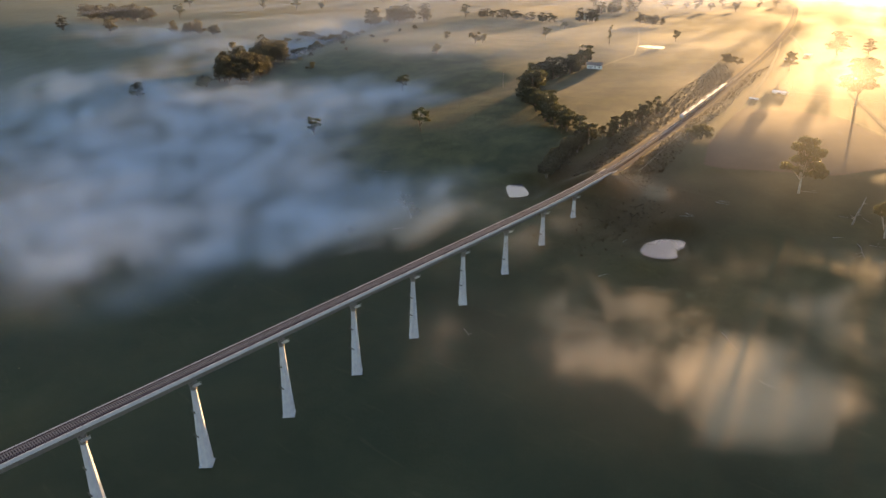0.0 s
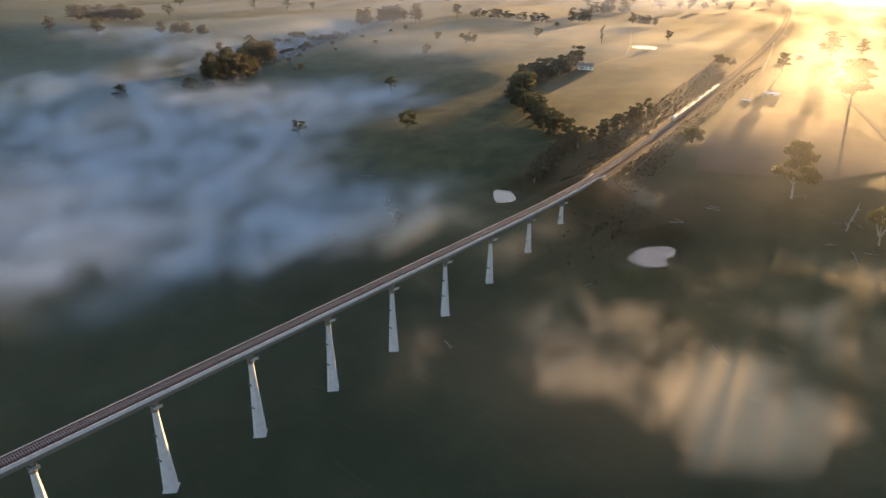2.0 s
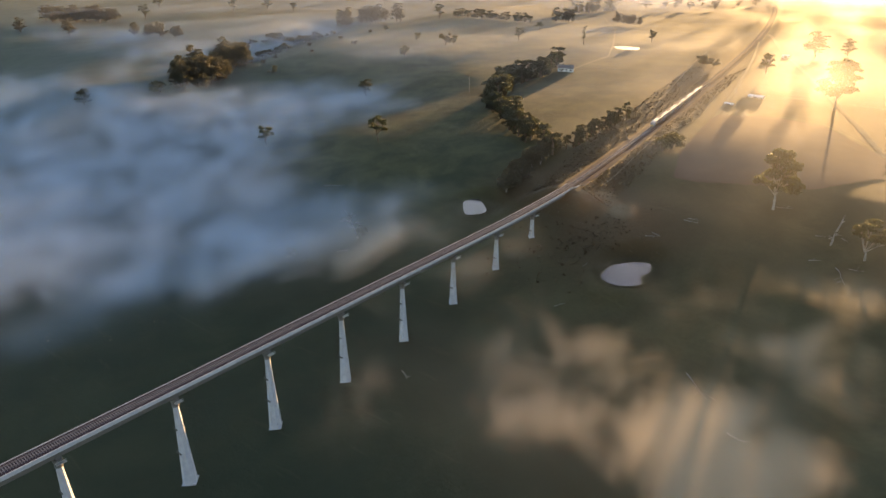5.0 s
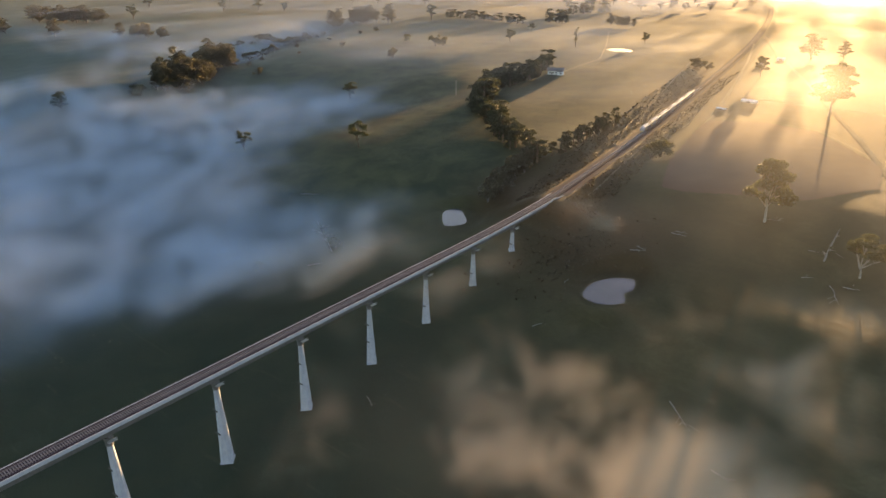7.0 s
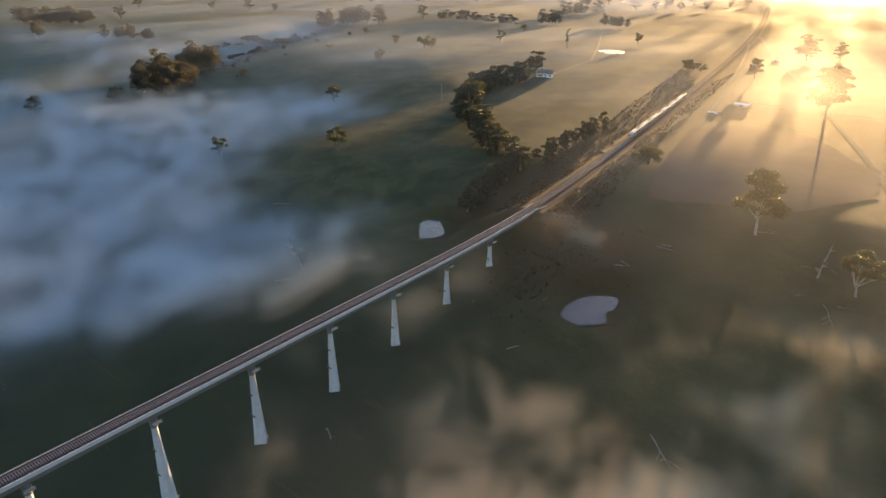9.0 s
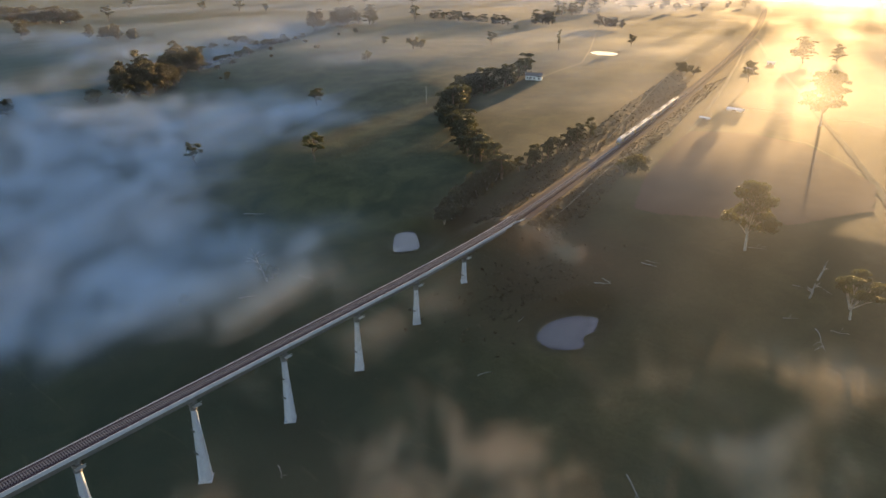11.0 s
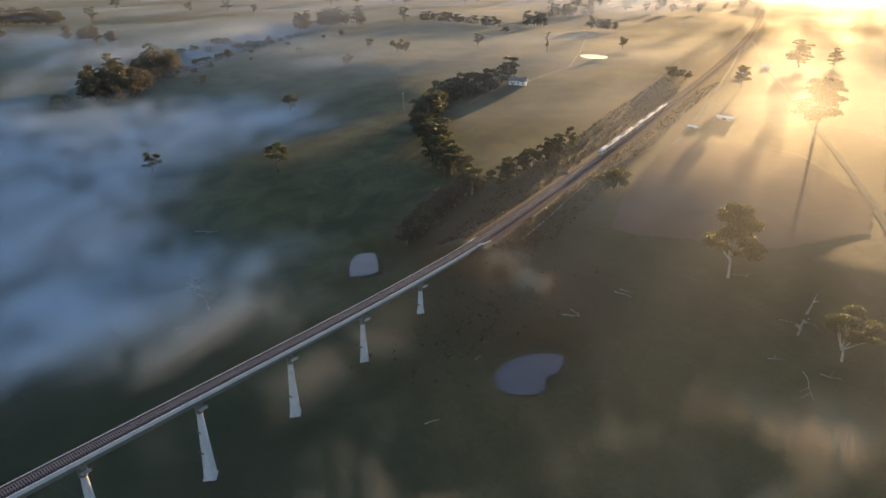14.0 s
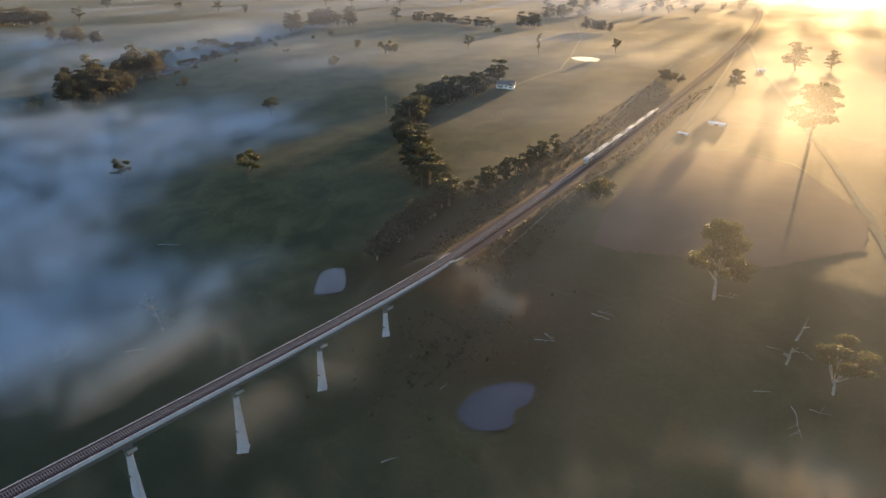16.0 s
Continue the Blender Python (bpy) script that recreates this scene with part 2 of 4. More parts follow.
def ground_h(x, y):
    n = natural(x, y)
    if y > 20:
        z = track_z(y) - 0.75
        k = 1 - sm((abs(x - track_x(y)) - 4.5) / (6 + abs(n - z) * 1.9))
        n += (z - n) * k * sm((y - 24) / 12)
    for px, py, rx, ry in POOLS:
        q = math.hypot((x - px) / rx, (y - py) / ry)
        if q < 1.5:
            level = natural(px, py)
            n += (level - 0.9 - n) * (1 - sm((q - 0.95) / 0.5))
    return n


def grid_object(name, us, vs, place, material, layers=(), least=None):
    """A sheet over a grid of parameters; layers are (name, function of x, y) kept on the points; least: drop faces where the first layer stays below it."""
    verts = [place(u, v) for v in vs for u in us]
    nu = len(us)
    faces = [(j * nu + i, j * nu + i + 1, (j + 1) * nu + i + 1, (j + 1) * nu + i) for j in range(len(vs) - 1) for i in range(nu - 1)]
    if least is not None:
        worth = [layers[0][1](p[0], p[1]) > least for p in verts]
        faces = [f for f in faces if any(worth[i] for i in f)]
    me = bpy.data.meshes.new(name)
    me.from_pydata(verts, [], faces)
    me.polygons.foreach_set("use_smooth", [True] * len(faces))
    for lname, fn in layers:
        at = me.attributes.new(lname, "FLOAT", "POINT")
        at.data.foreach_set("value", [fn(p[0], p[1]) for p in verts])
    me.materials.append(material)
    return new(name, me)


def spread(n, reach, near):
    """n values from -reach to reach, crowded about zero with steps of about near."""
    b = 1.0
    for _ in range(60):
        b = math.asinh(reach / (near * n / 2) * b)
    a = reach / math.sinh(b)
    return [a * math.sinh(b * (2 * i / n - 1)) for i in range(n + 1)]


def dry_warm(x, y):
    d = 0.16 * sm((y - 120) / 400) + 0.4 * bell(x, y, -750, 200, 250, 120) + 0.25 * bell(x, y, 40, 110, 40, 30)
    # Dry line-side grass; the eastern term paints in the low sun's warmth.
    d += 0.4 * math.exp(-((x - track_x(y)) / 26) ** 2) * sm((y - 130) / 80) + 0.24 * sm((x + 30) / 110) * sm((y + 120) / 100)
    return min(1.0, d)


def scrub_amount(x, y):
    d = 1.1 * bell(x, y, 30, 22, 42, 46) + 0.9 * bell(x, y, -35, 45, 26, 45) + 1.2 * math.exp(-((x - track_x(y)) / 24) ** 2) * sm((y - 20) / 20) * sm((800 - y) / 300)
    # Besides scrub, the eastern term is sun warmth put into the ground colour.
    return min(1.0, 0.85 * d + 0.3 * sm((x + 20) / 90) * sm((y + 110) / 90))


def far_pale(x, y):
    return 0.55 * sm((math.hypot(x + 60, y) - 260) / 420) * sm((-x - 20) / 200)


def ground_point(u, v):
    x = u + track_x(min(v, 1500.0))
    return (x, v, ground_h(x, v))


# The last layer darkens the valley floor with painted shade.
ground = grid_object("ground", spread(330, 4600, 1.9), [60 + v for v in spread(330, 4600, 2.1)], ground_point, GROUND, [("dry_warm", dry_warm), ("scrub", scrub_amount), ("far_pale", far_pale), ("valley_shade", lambda x, y: 0.75 * sm((-5 - y - 0.25 * x) / 90))])
tagged(ground, "dark green dewy pasture sloping into a river valley", "ground", kind="structure")


# ---- mist ----
def mist_amount(x, y):
    """How thick the vapour lies: the misty west, the wisps either side of the viaduct, the bank of the east valley."""
    d = 0.95 * bell(x, y, -235, -105, 130, 65) + 0.85 * bell(x, y, -350, -45, 140, 65) + 0.45 * bell(x, y, -190, -190, 110, 60)
    d += 1.1 * bell(x, y, -325, 116, 86, 88) + 0.8 * bell(x, y, -255, 112, 52, 50) + 0.5 * bell(x, y, -330, 35, 110, 50) + 0.6 * bell(x, y, -850, 200, 280, 100) + 0.4 * bell(x, y, -560, 60, 200, 150)
    d += 0.4 * bell(x, y, -650, 420, 260, 140) + 0.14 * sm((-250 - x) / 300) + 0.42 * sm((-100 - x) / 90) * sm((50 - y) / 80) * sm((y + 290) / 120)
    s, t = (x + 600) * 0.894 + (y - 240) * 0.447, (x + 600) * -0.447 + (y - 240) * 0.894
    d += 0.5 * math.exp(-(s / 60) ** 2) * sm((t + 60) / 80) * sm((420 - t) / 120)
    return min(1.0, d)


def wisp_amount(x, y):
    """Vapour lifted into the sun: either side of the viaduct, over the east valley, by the abutment."""
    d = 1.0 * bell(x, y, -130, -78, 85, 50) + 0.5 * bell(x, y, -76, -20, 46, 30) + 0.5 * bell(x, y, -190, -125, 70, 50) + 0.5 * bell(x, y, -50, -62, 44, 36)
    d += 0.68 * bell(x, y, 124, -98, 62, 36) + 0.62 * bell(x, y, 76, -132, 70, 38) + 0.45 * bell(x, y, 128, -42, 52, 22) + 0.5 * bell(x, y, 138, 6, 45, 18)
    d += 1.0 * bell(x, y, 26, 28, 26, 26) + 0.55 * bell(x, y, -24, 44, 18, 16) + 0.34 * bell(x, y, 8, -50, 36, 30)
    return min(1.0, d)


def wisp_level(x, y):
    return -3.0 + 0.05 * min(0.0, y + 20) + 7.0 * sm((y - 5) / 35)


def sun_gold(x, y):
    """0 where the vapour clings to the ground, 1 where it has lifted and is painted sun-gold."""
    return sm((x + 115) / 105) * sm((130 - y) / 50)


def vapour(x, y):
    return min(1.0, mist_amount(x, y) * (1 - 0.6 * sun_gold(x, y)) + wisp_amount(x, y))


def mist_sheet(layer, amount, label):
    """One layer of vapour, kept only where there is some."""
    us, vs = [-1250 + 7 * i for i in range(236)], [-330 + 7 * j for j in range(136)]
    verts, thick, high = [], [], []
    for v in vs:
        for u in us:
            lift = sun_gold(u, v)
            puff = noise.fractal(Vector((u * 0.012 + layer * 7, v * 0.016, layer)), 1.2, 2.1, 2)
            low, up = broad(u, v) + 2.8 + 4.0 * layer, wisp_level(u, v) + 3.0 * layer
            verts.append((u, v, low + (up - low) * lift + 0.4 * layer * puff))
            thick.append(amount(u, v))
            high.append(lift)
    n = len(us)
    faces = [(q, q + 1, q + n + 1, q + n) for j in range(len(vs) - 1) for i in range(n - 1)
             for q in (j * n + i,) if max(thick[q], thick[q + 1], thick[q + n], thick[q + n + 1]) > 0.05]
    me = bpy.data.meshes.new("mist")
    me.from_pydata(verts, [], faces)
    me.polygons.foreach_set("use_smooth", [True] * len(faces))
    me.attributes.new("vapour", "FLOAT", "POINT").data.foreach_set("value", [max(0.0, t - 0.05) for t in thick])
    me.attributes.new("sun_gold", "FLOAT", "POINT").data.foreach_set("value", high)
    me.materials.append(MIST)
    return tagged(new("mist", me), label, "mist", kind="stuff")


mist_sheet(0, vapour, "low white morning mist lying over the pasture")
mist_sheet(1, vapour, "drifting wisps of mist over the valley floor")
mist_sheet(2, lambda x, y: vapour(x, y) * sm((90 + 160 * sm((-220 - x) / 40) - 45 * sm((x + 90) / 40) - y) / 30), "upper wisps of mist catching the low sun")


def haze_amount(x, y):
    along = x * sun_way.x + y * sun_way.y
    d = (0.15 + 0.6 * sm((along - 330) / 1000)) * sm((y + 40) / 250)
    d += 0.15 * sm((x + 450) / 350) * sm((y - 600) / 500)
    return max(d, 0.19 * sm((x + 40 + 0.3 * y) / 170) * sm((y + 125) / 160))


# The second layer paints low-sun gold into the haze, eastwards.
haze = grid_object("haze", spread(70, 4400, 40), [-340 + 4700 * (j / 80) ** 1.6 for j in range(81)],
                   lambda u, v: (u, v, 46 + 0.025 * max(0.0, min(v, 2500)) + 2.5 * math.sin(u / 60) * math.sin(v / 70 + 1)), HAZE, [("vapour", haze_amount), ("sun_gold", lambda x, y: sm((x + 0.2 * y + 150) / 260))], 0.001)
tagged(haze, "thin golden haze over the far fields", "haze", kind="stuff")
def ground_haze_amount(x, y):
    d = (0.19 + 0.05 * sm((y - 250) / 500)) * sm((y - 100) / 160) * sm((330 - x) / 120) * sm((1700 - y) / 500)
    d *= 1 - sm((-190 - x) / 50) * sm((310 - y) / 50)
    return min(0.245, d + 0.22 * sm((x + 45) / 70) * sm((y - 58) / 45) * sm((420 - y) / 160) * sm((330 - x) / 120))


# Here too the second layer is painted sun-gold, growing eastwards.
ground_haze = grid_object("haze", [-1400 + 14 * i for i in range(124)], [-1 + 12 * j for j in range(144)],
                          lambda u, v: (u, v, broad(u, v) + 7), HAZE_LOW, [("vapour", ground_haze_amount), ("sun_gold", lambda x, y: sm((x + 0.2 * y + 120) / 200))], 0.004)
tagged(ground_haze, "low golden ground haze between the paddock trees", "haze", kind="stuff")


# ---- shaping helpers ----
def part(name, bm, material, parent=None, label=""):
    me = bpy.data.meshes.new(name)
    bm.to_mesh(me)
    bm.free()
    me.materials.append(material)
    ob = new(name, me)
    ob.parent = parent
    if label:
        tagged(ob, label)
    return ob


def share(name, me, parent, loc, rz=0.0, rx=0.0, scale=1.0):
    """One more object on a mesh that exists."""
    ob = new(name, me)
    ob.parent = parent
    ob.location, ob.rotation_euler = loc, (rx, 0, rz)
    ob.scale = (scale, scale, scale)
    return ob


def box(bm, x0, x1, y0, y1, z0, z1, bevel=0.0):
    vs = [bm.verts.new((x, y, z)) for z in (z0, z1) for y in (y0, y1) for x in (x0, x1)]
    fs = [bm.faces.new([vs[i] for i in f]) for f in ((0, 2, 3, 1), (4, 5, 7, 6), (0, 1, 5, 4), (2, 6, 7, 3), (0, 4, 6, 2), (1, 3, 7, 5))]
    if bevel:
        bmesh.ops.bevel(bm, geom=list({e for f in fs for e in f.edges}), offset=bevel, segments=1, affect="EDGES")
    return bm


def solid(*spec):
    bm = bmesh.new()
    for s in spec:
        box(bm, *s)
    return bm


def loft(rings, closed=True, caps=True):
    """A skin over rings of points, all of one length."""
    bm = bmesh.new()
    rows = [[bm.verts.new(p) for p in r] for r in rings]
    n = len(rows[0])
    for a, b in zip(rows, rows[1:]):
        for i in range(n if closed else n - 1):
            bm.faces.new((a[i], a[(i + 1) % n], b[(i + 1) % n], b[i]))
    if caps and closed:
        bm.faces.new(list(reversed(rows[0])))
        bm.faces.new(rows[-1])
    bmesh.ops.recalc_face_normals(bm, faces=bm.faces)
    return bm


def ring(cx, cy, z, rx, ry, n=8, turn=0.0, power=1.0):
    out = []
    for i in range(n):
        a = turn + 2 * math.pi * i / n
        c, s = math.cos(a), math.sin(a)
        out.append((cx + rx * math.copysign(abs(c) ** power, c), cy + ry * math.copysign(abs(s) ** power, s), z))
    return out


def tube(bm, pts, radii, n=6):
    """A tapered limb through points."""
    rows = []
    for i, (p, r) in enumerate(zip(pts, radii)):
        p = Vector(p)
        d = (Vector(pts[min(i + 1, len(pts) - 1)]) - Vector(pts[max(i - 1, 0)])).normalized()
        side = d.cross(Vector((0.31, 0.2, 0.93)))
        side = side.normalized() if side.length > 1e-3 else Vector((1, 0, 0))
        up = d.cross(side)
        rows.append([bm.verts.new(p + (side * math.cos(2 * math.pi * k / n) + up * math.sin(2 * math.pi * k / n)) * r) for k in range(n)])
    for a, b in zip(rows, rows[1:]):
        for k in range(n):
            bm.faces.new((a[k], a[(k + 1) % n], b[(k + 1) % n], b[k]))
    bm.faces.new(list(reversed(rows[0])))
    bm.faces.new(rows[-1])
    return bm


def along(section, ys, height=lambda y: 0.0, step_x=lambda y: 0.0):
    """A closed section (x, z) drawn out along y."""
    return loft([[(x + step_x(y), y, z + height(y)) for x, z in section] for y in ys])


# ---- viaduct ----
SPAN, FIRST, PIERS = 32.0, -12, 13                 # piers stand at y = 0, -32, -64 ...
viaduct = tagged(new("railway_viaduct"), "pale concrete single-track railway viaduct on tall tapered piers", "viaduct")
SPANS = [(-SPAN * k + 0.03, -SPAN * (k - 1) - 0.03) for k in range(1, PIERS)] + [(0.03, 36.0)]
girder_sec = [(-1.2, 0.55), (1.2, 0.55), (1.7, 2.5), (2.38, 2.75), (2.38, 3.2), (-2.38, 3.2), (-2.38, 2.75), (-1.7, 2.5)]


def steps(y0, y1):
    return [y0 + (y1 - y0) * i / 6 for i in range(7)] if y1 > -60 else [y0, y1]


for y0, y1 in SPANS:
    # The girder's shade is in its dark concrete tone.
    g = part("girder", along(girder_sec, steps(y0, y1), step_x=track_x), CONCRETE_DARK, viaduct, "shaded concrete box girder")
    for s in (-1, 1):
        top = 3.98 if s > 0 else 3.82
        w = [(s * 2.39, 2.8), (s * 2.62, 2.8), (s * 2.6, top), (s * 2.42, top)]
        part("parapet", along(w, steps(y0, y1), step_x=track_x), CONCRETE, viaduct, "pale precast concrete parapet")
for k in range(PIERS):
    y = -SPAN * k
    foot = natural(0, y) - 0.4
    top = -2.6
    hgt = top - foot
    rows = []
    for f, r in ((0.0, 2.25), (0.25, 1.86), (0.5, 1.5), (0.75, 1.15), (1.0, 0.84)):
        rr = 0.84 + (r - 0.84) * max(0.35, hgt / 28)
        rows.append(ring(0, y, foot + hgt * f, rr, rr, 8, math.pi / 8))
    cx = track_x(y)
    pier = part("pier", loft(rows), CONCRETE, viaduct, "tall tapered eight-sided concrete pier")
    pier.location.x = cx
    base_r = 0.84 + 1.41 * max(0.35, hgt / 28)
    part("footing", loft([ring(0, y, foot - 0.6, base_r + 0.75, base_r + 0.75, 4, math.pi / 4 + 0.78), ring(0, y, foot + 0.75, base_r + 0.6, base_r + 0.6, 4, math.pi / 4 + 0.78)]), CONCRETE, pier)
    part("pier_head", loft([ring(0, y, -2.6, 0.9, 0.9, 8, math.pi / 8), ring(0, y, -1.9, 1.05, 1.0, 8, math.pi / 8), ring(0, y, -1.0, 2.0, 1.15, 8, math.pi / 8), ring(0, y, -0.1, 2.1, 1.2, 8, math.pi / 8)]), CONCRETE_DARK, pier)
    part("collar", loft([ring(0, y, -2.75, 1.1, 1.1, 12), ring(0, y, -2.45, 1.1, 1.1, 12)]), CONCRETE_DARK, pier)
    for s in (-1, 1):
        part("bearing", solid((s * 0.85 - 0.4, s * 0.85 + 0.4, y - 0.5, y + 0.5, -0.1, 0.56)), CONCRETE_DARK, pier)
    for f in (0.42, 0.72) if hgt > 22 else (0.4,):
        r = 0.84 + 1.41 * max(0.35, hgt / 28) * (1 - f) * 0.95
        z = foot + hgt * f
        br = part("bracket", solid((-r - 0.75, -r + 0.15, y - 0.55, y + 0.55, z - 0.12, z + 0.12), (-r - 0.7, -r - 0.62, y - 0.5, y + 0.5, z + 0.1, z + 0.8), (-r + 0.0, r * 0.6, y - r - 0.2, y - r + 0.12, z - 0.18, z + 0.2)), BLACK, pier, "dark steel inspection bracket")
    # a small inspection platform hung beside the pier head
    part("platform", solid((1.9, 3.0, y - 1.2, y + 1.2, -0.5, -0.38), (2.95, 3.0, y - 1.2, y + 1.2, 0.45, 0.52), (2.95, 3.0, y - 1.2, y - 1.13, -0.4, 0.5), (2.95, 3.0, y + 1.13, y + 1.2, -0.4, 0.5)), GALV, pier)
ex = track_x(37)
part("abutment", solid((ex - 2.5, ex + 2.5, 35.9, 39.0, -9, 0.5), (ex - 2.65, ex - 2.4, 36.4, 39.0, 0.5, 4.05), (ex + 2.4, ex + 2.65, 36.4, 39.0, 0.5, 4.05)), CONCRETE, viaduct, "pale concrete abutment in the embankment")
for s in (-1, 1):
    part("wing_wall", loft([[(ex + s * a, b, zl), (ex + s * (a + 0.25), b, zl), (ex + s * (a + 0.25), b, zh), (ex + s * a, b, zh)]
                            for a, b, zl, zh in ((2.45, 38.9, 2.3, 4.05), (3.2, 40.2, 2.3, 3.95), (3.1, 45.5, 2.3, 3.7))]), CONCRETE, viaduct)
# ---- permanent way ----
railway = tagged(new("railway_track"), "single railway line with steel rails on pale sleepers and dark ballast", "railway", kind="structure")
bed_ys = [-384 + 8 * i for i in range(52)] + [34 + 9 * i for i in range(150)]
part("ballast", along([(-2.37, -0.59), (2.37, -0.59), (2.37, -0.12), (1.9, 0.02), (-1.9, 0.02), (-2.37, -0.12)], bed_ys, track_z, track_x), BALLAST, railway, "dark purple-brown ballast bed")
for s in (-0.8, 0.8):
    part("rail", along([(s - 0.06, 0.1), (s + 0.06, 0.1), (s + 0.045, 0.27), (s - 0.045, 0.27)], bed_ys, track_z, track_x), STEEL, railway, "worn steel running rail")
part("formation", along([(-5.6, -1.3), (6.8, -1.3), (5.4, -0.62), (-4.4, -0.62)], [46 + 9 * i for i in range(150)], track_z, track_x), BALLAST, railway, "dark cinder path beside the track")

# ---- train ----
train = tagged(new("passenger_train"), "six-car silver and purple diesel passenger train running along the line", "train")
TAIL = 184.0
for c in range(6):
    yc = TAIL + 12.6 + 25.2 * c
    car = new("railway_car")
    car.parent = train
    dx = (track_x(yc + 8) - track_x(yc - 8)) / 16
    car.location = (track_x(yc), yc, track_z(yc) + 0.27)
    car.rotation_euler = (math.atan((track_z(yc + 8) - track_z(yc - 8)) / 16), 0, -math.atan(dx))
    cab = {0: -1, 2: 1, 3: -1, 5: 1}.get(c, 0)
    sec = [(-1.4, 0.95), (1.4, 0.95), (1.47, 1.5), (1.47, 3.1), (1.25, 3.65), (0.6, 3.9), (-0.6, 3.9), (-1.25, 3.65), (-1.47, 3.1), (-1.47, 1.5)]
    ends = [(-12.3, 1.0), (12.3, 1.0)]
    if cab < 0:
        ends = [(-12.4, 0.62), (-12.0, 0.8), (-10.6, 1.0), (12.3, 1.0)]
    if cab > 0:
        ends = [(-12.3, 1.0), (10.6, 1.0), (12.0, 0.8), (12.4, 0.62)]
    body = part("body", loft([[(x * (0.55 + 0.45 * f), y, 0.95 + (z - 0.95) * f) for x, z in sec] for y, f in ends]), SILVER, car, "silver car body with rounded roof")
    for s in (-1, 1):
        part("window_band", solid((min(s * 1.46, s * 1.49), max(s * 1.46, s * 1.49), -10.3, 10.3, 2.05, 2.85)), DARKGLASS, body, "dark tinted window band")
        part("stripe", solid((min(s * 1.44, s * 1.485), max(s * 1.44, s * 1.485), -10.4, 10.4, 1.05, 1.55)), PURPLE, body)
        for yd in (-6.6, 6.6):
            part("door", solid((min(s * 1.47, s * 1.5), max(s * 1.47, s * 1.5), yd - 0.7, yd + 0.7, 1.0, 3.0)), YELLOW, body, "yellow sliding door")
    for yd in (-7.5, -2.5, 3.0, 7.8):
        part("roof_unit", solid((-0.85, 0.85, yd - 1.5, yd + 1.5, 3.8, 4.15, 0.12)), GALV if yd < 0 else BLACK, car, "ribbed roof equipment housing")
    if cab:
        part("windscreen", loft([[(x, cab * 11.2, z) for x, z in ((-1.0, 3.55), (1.0, 3.55), (1.0, 3.6), (-1.0, 3.6))], [(x, cab * 12.42, z) for x, z in ((-0.85, 2.2), (0.85, 2.2), (0.85, 2.3), (-0.85, 2.3))]]), DARKGLASS, car)
        part("cab_nose", solid((-0.8, 0.8, min(cab * 11.9, cab * 12.55), max(cab * 11.9, cab * 12.55), 1.0, 1.6, 0.1)), YELLOW, car)
    else:
        part("gangway", solid((-0.6, 0.6, 12.2, 12.6, 1.1, 3.2)), BLACK, car)
    for yb in (-8.4, 8.4):
        bg = part("bogie", solid((-1.15, 1.15, yb - 1.7, yb + 1.7, 0.4, 0.85)), BLACK, car)
        for yw in (-1.25, 1.25):
            w = loft([[(x, yb + yw + 0.43 * math.cos(a), 0.43 + 0.43 * math.sin(a)) for a in [2 * math.pi * i / 12 for i in range(12)]] for x in (-0.85, 0.85)])
            part("wheelset", w, BLACK, bg)
    part("underframe", solid((-1.2, 1.2, -6.0, 6.0, 0.35, 0.95)), BLACK, car)


# ---- trees ----
def leaf_cloud(rng, lobes, count, size):
    """Many small bent leaf sprays scattered through overlapping lobes (x, y, z, rx, ry, rz)."""
    lobes = np.array(lobes)
    wgt = (lobes[:, 3] * lobes[:, 4]) ** 0.9
    pick = rng.choice(len(lobes), count, p=wgt / wgt.sum())
    d = rng.normal(size=(count, 3))
    d /= np.linalg.norm(d, axis=1)[:, None]
    d[:, 2] = np.where(d[:, 2] < -0.35, -d[:, 2] * 0.6, d[:, 2])
    rad = rng.uniform(0.25, 1.0, count) ** 0.45
    rad *= 1 + 0.22 * rng.normal(size=count) * (rng.random(count) < 0.3)
    c = lobes[pick, :3] + d * rad[:, None] * lobes[pick, 3:6]
    u = rng.normal(size=(count, 3))
    u /= np.linalg.norm(u, axis=1)[:, None]
    v = np.cross(u, rng.normal(size=(count, 3)))
    v /= np.linalg.norm(v, axis=1)[:, None]
    w = np.cross(u, v)
    s = (size * rng.uniform(0.6, 1.5, count))[:, None]
    a, b, e, f = c - u * s, c + v * s * 0.55 + w * s * 0.25, c + u * s, c - v * s * 0.55 + w * s * 0.15
    verts = np.stack([a, b, e, f], 1).reshape(-1, 3)
    idx = np.arange(count)[:, None] * 4
    faces = np.concatenate([idx + [0, 1, 2], idx + [0, 2, 3]]).tolist()
    me = bpy.data.meshes.new("crown")
    me.from_pydata(verts.tolist(), [], faces)
    return me


TREE_KINDS = {}


